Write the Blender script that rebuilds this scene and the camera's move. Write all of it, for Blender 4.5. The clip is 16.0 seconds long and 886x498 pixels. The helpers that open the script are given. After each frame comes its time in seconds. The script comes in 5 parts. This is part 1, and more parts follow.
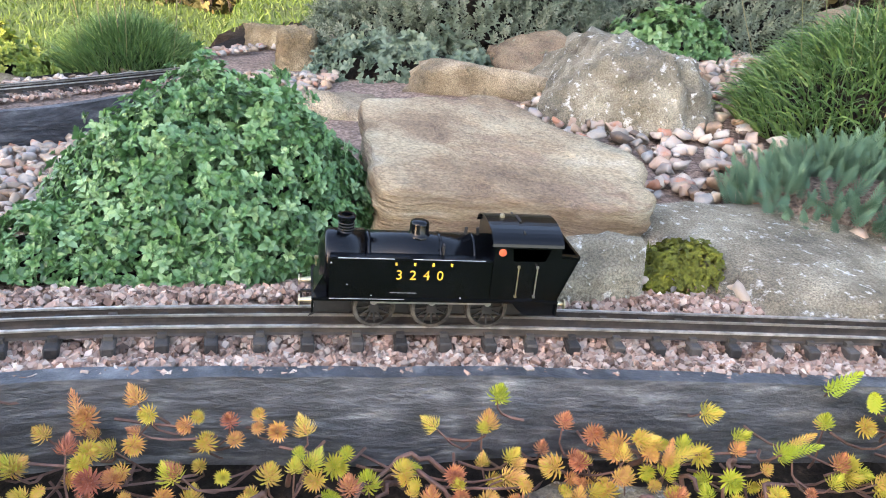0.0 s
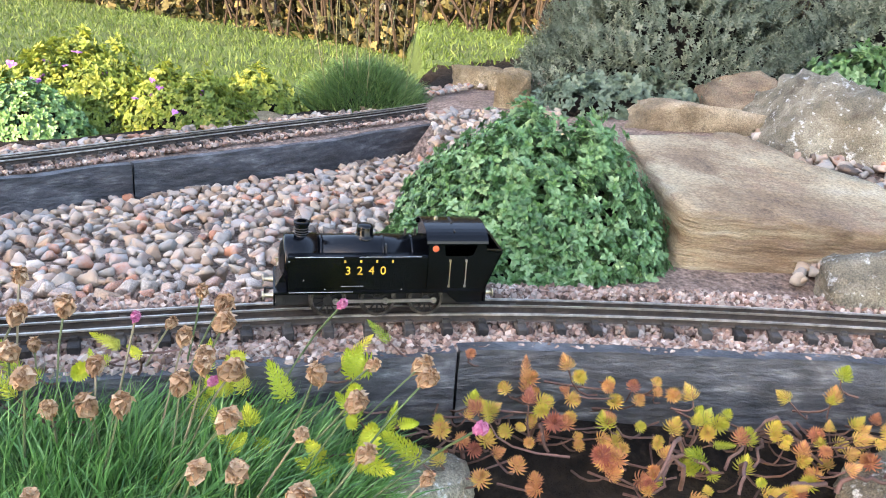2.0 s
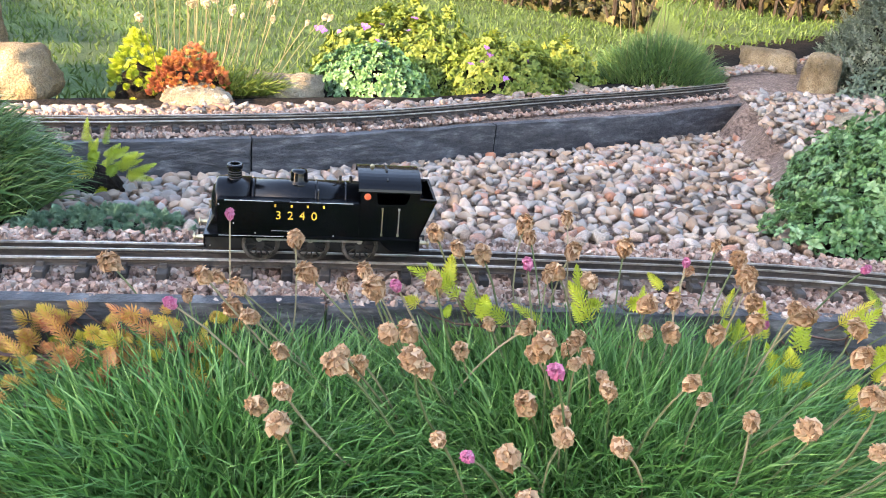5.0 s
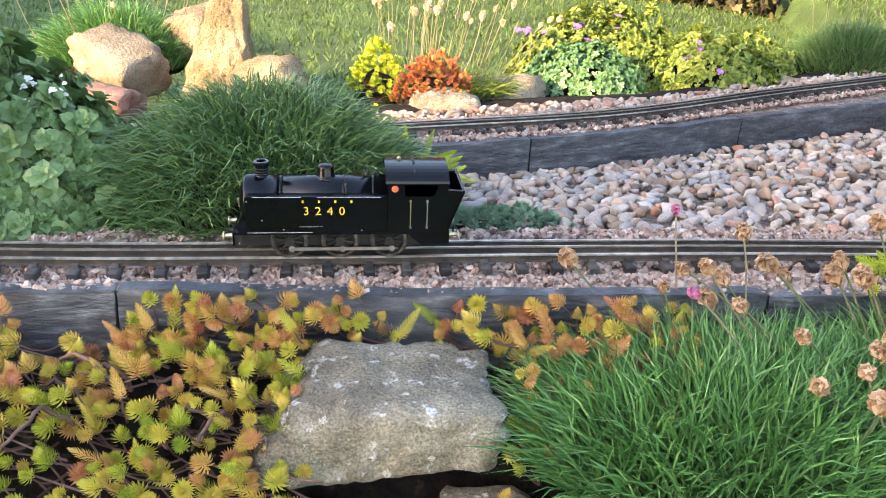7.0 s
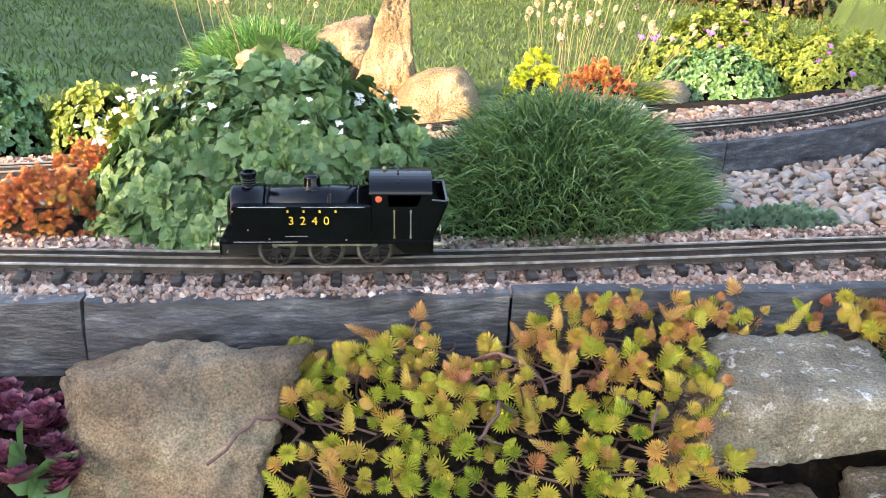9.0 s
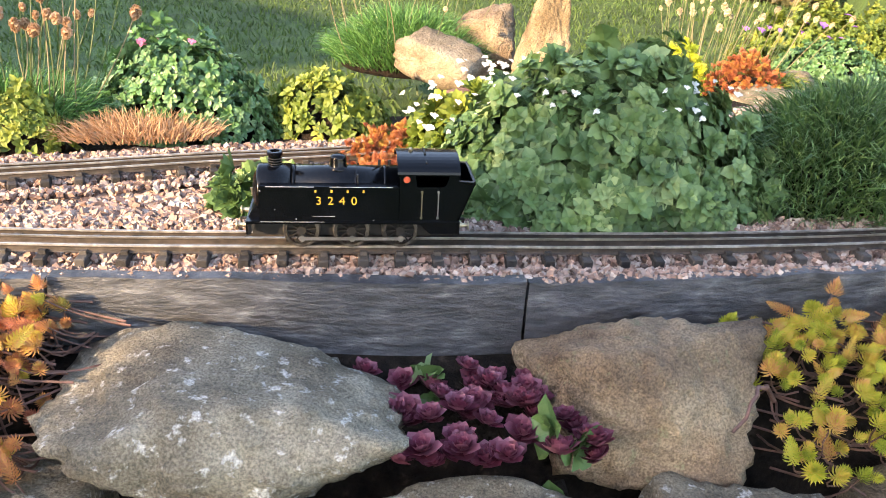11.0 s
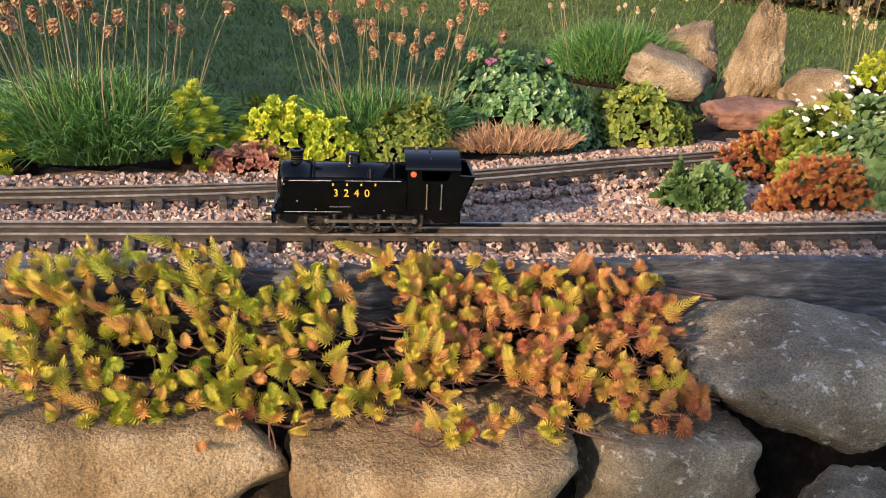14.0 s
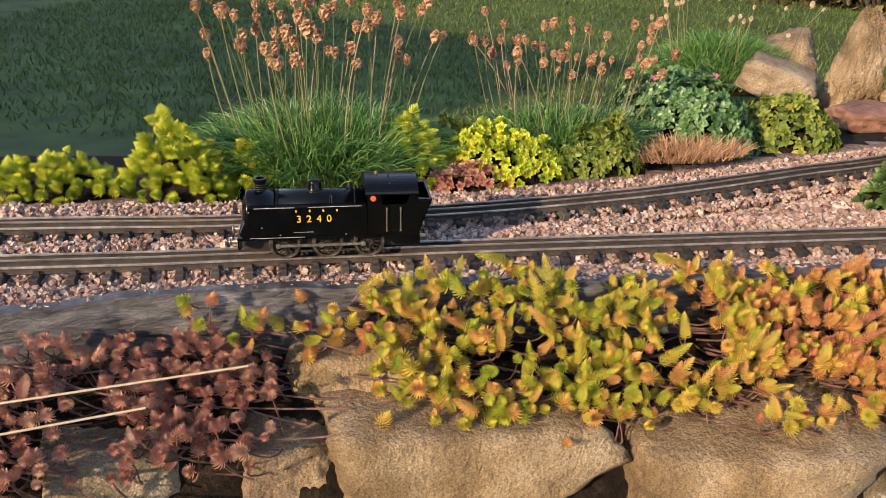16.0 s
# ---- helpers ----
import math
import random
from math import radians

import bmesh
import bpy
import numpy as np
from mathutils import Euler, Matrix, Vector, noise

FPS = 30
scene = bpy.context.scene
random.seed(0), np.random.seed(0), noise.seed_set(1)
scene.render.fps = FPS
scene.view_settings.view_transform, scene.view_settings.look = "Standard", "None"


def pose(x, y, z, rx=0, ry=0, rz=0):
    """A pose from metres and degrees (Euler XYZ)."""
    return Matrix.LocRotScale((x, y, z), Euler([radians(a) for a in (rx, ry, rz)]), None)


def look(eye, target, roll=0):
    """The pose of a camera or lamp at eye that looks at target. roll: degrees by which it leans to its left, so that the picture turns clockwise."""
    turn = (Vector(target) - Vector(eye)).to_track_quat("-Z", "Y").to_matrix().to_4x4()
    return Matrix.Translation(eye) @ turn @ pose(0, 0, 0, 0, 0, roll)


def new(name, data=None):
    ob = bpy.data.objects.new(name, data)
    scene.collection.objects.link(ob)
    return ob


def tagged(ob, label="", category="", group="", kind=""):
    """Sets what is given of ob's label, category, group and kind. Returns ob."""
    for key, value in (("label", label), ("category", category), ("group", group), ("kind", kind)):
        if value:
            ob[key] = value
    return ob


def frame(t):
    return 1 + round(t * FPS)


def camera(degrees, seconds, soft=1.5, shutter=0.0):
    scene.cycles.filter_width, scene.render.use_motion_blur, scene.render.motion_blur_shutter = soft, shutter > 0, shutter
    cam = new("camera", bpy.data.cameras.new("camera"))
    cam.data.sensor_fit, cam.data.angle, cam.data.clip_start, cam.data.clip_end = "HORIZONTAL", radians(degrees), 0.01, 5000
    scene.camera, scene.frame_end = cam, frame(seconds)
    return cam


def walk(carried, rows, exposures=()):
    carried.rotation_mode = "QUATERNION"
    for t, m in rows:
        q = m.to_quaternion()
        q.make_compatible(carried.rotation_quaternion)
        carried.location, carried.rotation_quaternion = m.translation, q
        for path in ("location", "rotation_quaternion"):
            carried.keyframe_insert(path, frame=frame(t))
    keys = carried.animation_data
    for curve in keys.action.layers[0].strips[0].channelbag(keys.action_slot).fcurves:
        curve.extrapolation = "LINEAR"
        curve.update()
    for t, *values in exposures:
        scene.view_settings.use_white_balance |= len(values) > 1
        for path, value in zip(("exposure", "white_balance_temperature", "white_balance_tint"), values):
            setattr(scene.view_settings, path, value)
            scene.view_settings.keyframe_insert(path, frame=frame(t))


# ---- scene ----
cam = camera(56.4, 16.0, 1.0)
PATH = [
    (0, (-0.007, 0.003, 0.318), (-0.018, 1.859, -0.426), 5.8),
    (0.5, (-0.064, -0.03, 0.326), (-0.113, 1.83, -0.409), 5.6),
    (1, (-0.12, -0.071, 0.329), (-0.226, 1.793, -0.389), 5.2),
    (1.5, (-0.173, -0.126, 0.34), (-0.345, 1.738, -0.365), 4.7),
    (2, (-0.234, -0.193, 0.344), (-0.486, 1.664, -0.353), 4.3),
    (2.5, (-0.297, -0.185, 0.344), (-0.626, 1.658, -0.36), 4.1),
    (3, (-0.372, -0.18, 0.33), (-0.768, 1.646, -0.383), 4.3),
    (3.5, (-0.438, -0.193, 0.313), (-0.889, 1.612, -0.42), 4.4),
    (3.7, (-0.457, -0.212, 0.319), (-0.925, 1.587, -0.418), 4.5),
    (5.8, (-0.631, -0.413, 0.34), (-1.294, 1.295, -0.462), 4.2),
    (6, (-0.673, -0.411, 0.33), (-1.353, 1.292, -0.468), 3.4),
    (6.5, (-0.754, -0.443, 0.327), (-1.459, 1.249, -0.472), 2.9),
    (7, (-0.834, -0.535, 0.331), (-1.542, 1.154, -0.472), 2.4),
    (7.5, (-0.903, -0.619, 0.333), (-1.615, 1.072, -0.464), 1.7),
    (8, (-0.97, -0.672, 0.331), (-1.683, 1.024, -0.455), 1.3),
    (8.5, (-1.049, -0.687, 0.329), (-1.749, 1.015, -0.454), 1.2),
    (9, (-1.146, -0.716, 0.336), (-1.822, 0.993, -0.452), 1.4),
    (9.2, (-1.19, -0.738, 0.333), (-1.849, 0.975, -0.461), 1.7),
    (11.3, (-1.604, -0.933, 0.327), (-2.119, 0.821, -0.483), 2.9),
    (11.5, (-1.634, -0.957, 0.325), (-2.154, 0.799, -0.479), 2.7),
    (12, (-1.735, -1.028, 0.334), (-2.232, 0.737, -0.463), 2.8),
    (12.5, (-1.809, -1.099, 0.342), (-2.287, 0.676, -0.448), 2.9),
    (13, (-1.892, -1.137, 0.34), (-2.363, 0.64, -0.449), 2.8),
    (13.5, (-1.985, -1.153, 0.341), (-2.45, 0.625, -0.448), 2.8),
    (14, (-2.066, -1.21, 0.348), (-2.523, 0.569, -0.445), 2.7),
    (14.5, (-2.129, -1.287, 0.361), (-2.574, 0.494, -0.432), 2.3),
    (15, (-2.189, -1.348, 0.372), (-2.621, 0.436, -0.422), 1.9),
    (15.5, (-2.274, -1.354, 0.368), (-2.698, 0.433, -0.422), 1.4),
    (16, (-2.377, -1.363, 0.382), (-2.792, 0.427, -0.407), 1.3),
]
SKY_STRENGTH, SUN_STRENGTH = 0.15, 2.75
EXPOSURES = [(0, 3.12, 7350, 19), (9.2, 2.9, 7450, 18), (11.5, 2.5, 7300, 20), (12.5, 2.08, 7150, 21), (14.0, 1.48, 7000, 23), (16.0, 1.36, 7000, 23)]
MAIN_POINTS = [(1.3, 0.76), (0.9, 0.735), (0.6, 0.70), (0.383, 0.669), (0.196, 0.639), (0.003, 0.605), (-0.171, 0.566), (-0.324, 0.522), (-0.488, 0.457),
               (-0.779, 0.312), (-1.015, 0.182), (-1.206, 0.071), (-1.404, -0.04), (-1.595, -0.133), (-1.782, -0.213), (-2.012, -0.313),
               (-2.139, -0.363), (-2.333, -0.437), (-2.481, -0.494), (-2.737, -0.595), (-2.872, -0.650), (-3.008, -0.70), (-3.7, -0.96)]
LOOP_POINTS = [(0.2, 3.3), (-0.2, 2.36), (-0.428, 1.887), (-0.615, 1.555), (-0.858, 1.214), (-1.10, 0.868), (-1.398, 0.579), (-1.70, 0.29), (-1.97, 0.030),
               (-2.142, -0.109), (-2.307, -0.235), (-2.453, -0.329), (-2.588, -0.405), (-2.822, -0.515), (-3.084, -0.606), (-3.7, -0.83)]
EDGE_POINTS = [(1.3, 0.68), (0.9, 0.655), (0.6, 0.625), (0.35, 0.590), (0.182, 0.566), (0.0, 0.535), (-0.153, 0.503), (-0.293, 0.466), (-0.60, 0.322),
               (-0.85, 0.187), (-1.074, 0.066), (-1.345, -0.065), (-1.52, -0.156), (-1.673, -0.237), (-1.854, -0.312), (-2.012, -0.373),
               (-2.326, -0.508), (-2.658, -0.632), (-2.84, -0.707), (-2.947, -0.775), (-3.5, -1.10)]
FAR_EDGE_POINTS = [(-0.2, 2.05), (-0.467, 1.613), (-0.58, 1.45), (-0.69, 1.28), (-0.889, 1.043), (-1.09, 0.797), (-1.331, 0.557), (-1.6, 0.30)]
SHADE_RIGHT, SHADE_LEFT, SHADE_TOP = -1.555, -2.85, 2.4
PHASE = 0.0
RUN = [(0.0, 1.3263), (0.5, 1.4262), (1.0, 1.5242), (1.5, 1.6187), (2.0, 1.714), (2.5, 1.8099), (3.0, 1.9042), (3.5, 1.9988), (3.7, 2.0351), (5.8, 2.4008), (6.0, 2.4412), (6.5, 2.5361), (7.0, 2.6296), (7.5, 2.7225), (8.0, 2.8138), (8.5, 2.9015), (9.0, 2.9874), (9.2, 3.0233), (11.5, 3.444), (12.0, 3.5348), (12.5, 3.6224), (13.0, 3.7155), (13.5, 3.8053), (14.0, 3.8959), (14.5, 3.9861), (15.0, 4.0775), (15.5, 4.1691), (16.0, 4.2606)]
walk(cam, [(t, look(eye, target, roll)) for t, eye, target, roll in PATH], EXPOSURES)

# ---- light ----
SUN_AZ, SUN_EL = (0.46, 0.88), 20.0
world = bpy.data.worlds.new("sky")
scene.world = world
world.use_nodes = True
_n = world.node_tree.nodes
_sky = _n.new("ShaderNodeTexSky")
_sky.sky_type, _sky.sun_disc = "NISHITA", False
_sky.sun_elevation = radians(SUN_EL)
_sky.sun_rotation = math.atan2(-SUN_AZ[0], -SUN_AZ[1])
_n["Background"].inputs["Strength"].default_value = SKY_STRENGTH
world.node_tree.links.new(_sky.outputs[0], _n["Background"].inputs[0])
_l = bpy.data.lights.new("sun", "SUN")
_l.energy, _l.angle, _l.color = SUN_STRENGTH, radians(0.6), (1.0, 0.78, 0.49)
sun = new("sun", _l)
sun.matrix_world = look((-4, -7, 3.0), (-4 + SUN_AZ[0], -7 + SUN_AZ[1], 3.0 - math.tan(radians(SUN_EL)) * math.hypot(*SUN_AZ)))


# ---- materials ----
def material(name, stops, scale=20.0, rough=0.8, bump=0.3, metal=0.0, by="noise", detail=6.0, spot=None, spot_scale=60.0,
             bump_scale=None, coat=0.0, sheer=0.0, streak=None, dist=0.010, grain=0.0, gloss=0.5):
    """A procedural surface. stops: (place, colour) of its ramp; by: noise, tone (the attribute), island, object;
    spot: a colour laid over in patches of spot_scale; streak: the noise's stretch along x, y, z; sheer: light let through leaves."""
    m = bpy.data.materials.new(name)
    m.use_nodes = True
    nt = m.node_tree
    nd, ln = nt.nodes, nt.links
    bsdf = nd["Principled BSDF"]
    co = nd.new("ShaderNodeTexCoord").outputs["Object"]
    if streak:
        mp = nd.new("ShaderNodeMapping")
        mp.inputs["Scale"].default_value = streak
        ln.new(co, mp.inputs["Vector"])
        co = mp.outputs[0]

    def tex(sc, det=detail):
        t = nd.new("ShaderNodeTexNoise")
        t.inputs["Scale"].default_value, t.inputs["Detail"].default_value, t.inputs["Roughness"].default_value = sc, det, 0.62
        ln.new(co, t.inputs["Vector"])
        return t.outputs["Fac"]

    fine = tex(scale)
    ramp = nd.new("ShaderNodeValToRGB")
    el = ramp.color_ramp.elements
    while len(el) < len(stops):
        el.new(0.5)
    for e, (p, c) in zip(el, stops):
        e.position, e.color = p, (*c, 1)
    fac = fine
    if by != "noise":
        if by == "tone":
            a = nd.new("ShaderNodeAttribute")
            a.attribute_name = "tone"
            src = a.outputs["Fac"]
        elif by == "island":
            src = nd.new("ShaderNodeNewGeometry").outputs["Random Per Island"]
        else:
            src = nd.new("ShaderNodeObjectInfo").outputs["Random"]
        mx = nd.new("ShaderNodeMath")
        mx.operation = "MULTIPLY_ADD"
        ln.new(fine, mx.inputs[0])
        mx.inputs[1].default_value = 0.5
        sub = nd.new("ShaderNodeMath")
        sub.operation = "SUBTRACT"
        ln.new(src, sub.inputs[0])
        sub.inputs[1].default_value = 0.25
        ln.new(sub.outputs[0], mx.inputs[2])
        fac = mx.outputs[0]
    ln.new(fac, ramp.inputs[0])
    col = ramp.outputs[0]
    if spot:
        sr = nd.new("ShaderNodeValToRGB")
        sr.color_ramp.elements[0].position, sr.color_ramp.elements[1].position = spot[1], spot[1] + 0.08
        ln.new(tex(spot_scale, 4), sr.inputs[0])
        mix = nd.new("ShaderNodeMix")
        mix.data_type = "RGBA"
        ln.new(sr.outputs[0], mix.inputs[0])
        ln.new(col, mix.inputs[6])
        mix.inputs[7].default_value = (*spot[0], 1)
        col = mix.outputs[2]
    if grain:
        gr = nd.new("ShaderNodeMapRange")
        gr.inputs["From Min"].default_value, gr.inputs["From Max"].default_value = 0.36, 0.64
        gr.inputs["To Min"].default_value, gr.inputs["To Max"].default_value = 1 - grain, 1 + grain
        ln.new(tex(480, 3), gr.inputs["Value"])
        mg = nd.new("ShaderNodeMix")
        mg.data_type, mg.blend_type = "RGBA", "MULTIPLY"
        mg.inputs[0].default_value = 1.0
        ln.new(col, mg.inputs[6])
        ln.new(gr.outputs[0], mg.inputs[7])
        col = mg.outputs[2]
    if by != "tone":
        wide = nd.new("ShaderNodeMapRange")
        wide.inputs["From Min"].default_value, wide.inputs["From Max"].default_value = 0.3, 0.7
        wide.inputs["To Min"].default_value, wide.inputs["To Max"].default_value = 0.62, 1.3
        ln.new(tex(scale * 0.27, 3), wide.inputs["Value"])
        mul = nd.new("ShaderNodeMix")
        mul.data_type, mul.blend_type = "RGBA", "MULTIPLY"
        mul.inputs[0].default_value = 1.0
        ln.new(col, mul.inputs[6])
        ln.new(wide.outputs[0], mul.inputs[7])
        col = mul.outputs[2]
    ln.new(col, bsdf.inputs["Base Color"])
    bsdf.inputs["Roughness"].default_value = rough
    bsdf.inputs["Metallic"].default_value = metal
    bsdf.inputs["Specular IOR Level"].default_value = gloss
    bsdf.inputs["Coat Weight"].default_value = coat
    if bump:
        b = nd.new("ShaderNodeBump")
        b.inputs["Strength"].default_value, b.inputs["Distance"].default_value = bump, dist
        ln.new(tex(bump_scale or scale * 2), b.inputs["Height"])
        ln.new(b.outputs[0], bsdf.inputs["Normal"])
    if sheer:
        tr = nd.new("ShaderNodeBsdfTranslucent")
        ln.new(col, tr.inputs[0])
        ms = nd.new("ShaderNodeMixShader")
        ms.inputs[0].default_value = sheer
        ln.new(bsdf.outputs[0], ms.inputs[1])
        ln.new(tr.outputs[0], ms.inputs[2])
        ln.new(ms.outputs[0], nd["Material Output"].inputs[0])
    return m


M = dict(
    sandstone=material("sandstone", [(0.3, (0.138, 0.108, 0.069)), (0.45, (0.259, 0.207, 0.138)), (0.6, (0.363, 0.302, 0.212)), (0.75, (0.449, 0.389, 0.294))], 12, 0.92, 0.9, detail=12.0, spot=((0.20, 0.17, 0.12), 0.60), spot_scale=60, bump_scale=150, grain=0.36, dist=0.014),
    ochre=material("ochre_sandstone", [(0.3, (0.132, 0.089, 0.045)), (0.45, (0.265, 0.190, 0.101)), (0.6, (0.373, 0.291, 0.179)), (0.75, (0.450, 0.381, 0.272))], 12, 0.92, 0.9, detail=12.0, spot=((0.20, 0.165, 0.11), 0.61), spot_scale=60, bump_scale=150, grain=0.36, dist=0.014),
    greystone=material("lichened_greystone", [(0.3, (0.113, 0.094, 0.064)), (0.45, (0.222, 0.193, 0.137)), (0.6, (0.321, 0.287, 0.212)), (0.75, (0.443, 0.406, 0.321))], 16, 0.92, 0.9, detail=12.0, spot=((0.60, 0.585, 0.53), 0.585), spot_scale=75, bump_scale=150, grain=0.36, dist=0.014),
    brownstone=material("brown_sandstone", [(0.3, (0.119, 0.078, 0.048)), (0.45, (0.249, 0.179, 0.116)), (0.6, (0.341, 0.262, 0.170)), (0.75, (0.424, 0.359, 0.257))], 13, 0.9, 0.9, detail=12.0, spot=((0.22, 0.20, 0.12), 0.60), spot_scale=60, bump_scale=150, grain=0.36, dist=0.014),
    strata=material("bedded_sandstone", [(0.3, (0.126, 0.078, 0.048)), (0.44, (0.266, 0.185, 0.111)), (0.56, (0.385, 0.311, 0.200)), (0.7, (0.474, 0.422, 0.326))], 11, 0.92, 0.9, detail=10.0, spot=((0.27, 0.185, 0.12), 0.57), spot_scale=14, bump_scale=70, grain=0.3, dist=0.014, streak=(0.45, 0.45, 4.0)),
    redstone=material("red_sandstone", [(0.3, (0.12, 0.06, 0.042)), (0.6, (0.26, 0.14, 0.10))], 25, 0.9, 0.8, detail=10.0),
    pebble=material("river_pebble", [(0.0, (0.104, 0.080, 0.064)), (0.15, (0.336, 0.216, 0.136)), (0.3, (0.416, 0.336, 0.256)), (0.45, (0.240, 0.232, 0.220)), (0.6, (0.480, 0.400, 0.328)), (0.75, (0.368, 0.248, 0.184)), (0.88, (0.320, 0.308, 0.288)), (1.0, (0.384, 0.168, 0.096))], 40, 0.62, 0.2, by="object"),
    pebbles=material("river_pebbles", [(0.0, (0.096, 0.074, 0.059)), (0.15, (0.311, 0.200, 0.126)), (0.3, (0.385, 0.311, 0.237)), (0.45, (0.222, 0.215, 0.204)), (0.6, (0.444, 0.370, 0.303)), (0.75, (0.340, 0.229, 0.170)), (0.88, (0.296, 0.285, 0.266)), (1.0, (0.355, 0.155, 0.089))], 40, 0.62, 0.2, by="island"),
    ballast=material("granite_ballast", [(0.0, (0.081, 0.050, 0.038)), (0.25, (0.261, 0.158, 0.117)), (0.5, (0.396, 0.270, 0.211)), (0.75, (0.279, 0.221, 0.184)), (1.0, (0.522, 0.432, 0.365))], 120, 0.7, 0.2, by="island"),
    grit=material("fine_grit", [(0.35, (0.10, 0.07, 0.055)), (0.55, (0.30, 0.21, 0.165)), (0.7, (0.42, 0.33, 0.28))], 170, 0.9, 0.8),
    # bed soil, also used for the shaded insides of plants and hedge
    soil=material("soil_and_shade_core", [(0.35, (0.006, 0.0045, 0.003)), (0.6, (0.02, 0.014, 0.010)), (0.75, (0.06, 0.045, 0.032))], 60, 0.95, 0.9, gloss=0.2),
    slate=material("slate", [(0.36, (0.030, 0.034, 0.039)), (0.54, (0.069, 0.073, 0.081)), (0.66, (0.143, 0.150, 0.155)), (0.76, (0.298, 0.304, 0.311))], 30, 0.46, 0.6, streak=(1, 1, 3.4), bump_scale=46),
    lawn=material("lawn", [(0.3, (0.03, 0.06, 0.012)), (0.7, (0.075, 0.14, 0.03))], 6, 0.9, 0.8, bump_scale=150),
    turf=material("grass_blade", [(0.1, (0.045, 0.085, 0.018)), (0.9, (0.10, 0.17, 0.035))], 3, 0.6, 0, by="tone", sheer=0.3),
    steel=material("rail_steel", [(0.35, (0.30, 0.28, 0.255)), (0.65, (0.60, 0.57, 0.53))], 90, 0.38, 0.15, metal=0.7),
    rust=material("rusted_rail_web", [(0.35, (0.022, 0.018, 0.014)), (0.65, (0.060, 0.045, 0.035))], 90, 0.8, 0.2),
    bright=material("polished_rail", [(0.35, (0.34, 0.30, 0.26)), (0.65, (0.56, 0.52, 0.47))], 70, 0.3, 0.1, metal=0.8),
    sleeper=material("sleeper_plastic", [(0.3, (0.020, 0.018, 0.017)), (0.7, (0.065, 0.058, 0.052))], 60, 0.75, 0.3, by="object"),
    black=material("black_enamel", [(0.3, (0.0012, 0.0015, 0.0022)), (0.7, (0.003, 0.0035, 0.005))], 40, 0.2, 0.03, bump_scale=25, gloss=0.26),
    frames=material("sooty_black", [(0.3, (0.006, 0.006, 0.006)), (0.7, (0.022, 0.02, 0.018))], 60, 0.6, 0.2),
    wheel=material("worn_wheel_iron", [(0.35, (0.05, 0.045, 0.04)), (0.7, (0.20, 0.18, 0.16))], 120, 0.42, 0.1, metal=0.8),
    rod=material("bare_steel_rod", [(0.3, (0.40, 0.39, 0.37)), (0.7, (0.60, 0.58, 0.55))], 80, 0.3, 0.1, metal=0.9),
    yellow=material("transfer_yellow", [(0.3, (0.75, 0.42, 0.03)), (0.7, (0.85, 0.52, 0.06))], 200, 0.5, 0),
    red=material("vermilion_paint", [(0.3, (0.55, 0.08, 0.03)), (0.7, (0.75, 0.14, 0.06))], 200, 0.5, 0),
    brass=material("worn_brass", [(0.3, (0.40, 0.33, 0.2)), (0.7, (0.6, 0.52, 0.36))], 90, 0.35, 0.1, metal=0.9),
    chip=material("bare_scuff", [(0.3, (0.42, 0.42, 0.42)), (0.7, (0.6, 0.6, 0.6))], 90, 0.5, 0),
    sedum=material("sedum_leaf", [(0.0, (0.215, 0.302, 0.029)), (0.25, (0.487, 0.516, 0.058)), (0.45, (0.662, 0.536, 0.097)), (0.65, (0.702, 0.390, 0.137)), (0.82, (0.604, 0.253, 0.126)), (1.0, (0.390, 0.126, 0.088))], 30, 0.5, 0, by="tone", sheer=0.12),
    limesedum=material("lime_sedum_leaf", [(0.0, (0.20, 0.32, 0.03)), (0.6, (0.56, 0.64, 0.06)), (1.0, (0.72, 0.62, 0.08))], 30, 0.5, 0, by="tone", sheer=0.15),
    redsedum=material("red_sedum_leaf", [(0.0, (0.22, 0.06, 0.035)), (0.4, (0.46, 0.15, 0.07)), (0.7, (0.58, 0.28, 0.08)), (1.0, (0.48, 0.42, 0.10))], 30, 0.5, 0, by="tone", sheer=0.2),
    withered=material("withered_sedum_leaf", [(0.0, (0.26, 0.10, 0.08)), (0.5, (0.48, 0.24, 0.18)), (1.0, (0.58, 0.42, 0.29))], 30, 0.6, 0, by="tone", sheer=0.12),
    stem=material("sedum_stem", [(0.3, (0.070, 0.032, 0.022)), (0.7, (0.182, 0.098, 0.077))], 60, 0.7, 0.3),
    thrift=material("thrift_blade", [(0.0, (0.02, 0.08, 0.018)), (0.5, (0.08, 0.22, 0.05)), (1.0, (0.22, 0.40, 0.13))], 10, 0.42, 0, by="tone", sheer=0.15),
    stalk=material("dry_stalk", [(0.0, (0.07, 0.12, 0.04)), (0.5, (0.14, 0.16, 0.07)), (1.0, (0.30, 0.24, 0.15))], 20, 0.7, 0, by="tone", sheer=0.15),
    seedhead=material("dry_seedhead", [(0.0, (0.26, 0.14, 0.07)), (0.5, (0.48, 0.29, 0.16)), (1.0, (0.60, 0.43, 0.28))], 150, 0.85, 0, by="tone", sheer=0.25),
    paleflower=material("cream_seedhead", [(0.0, (0.45, 0.36, 0.22)), (1.0, (0.72, 0.64, 0.46))], 100, 0.85, 0, by="tone", sheer=0.25),
    pink=material("pink_petal", [(0.0, (0.45, 0.09, 0.22)), (1.0, (0.65, 0.28, 0.40))], 100, 0.7, 0, by="tone", sheer=0.25),
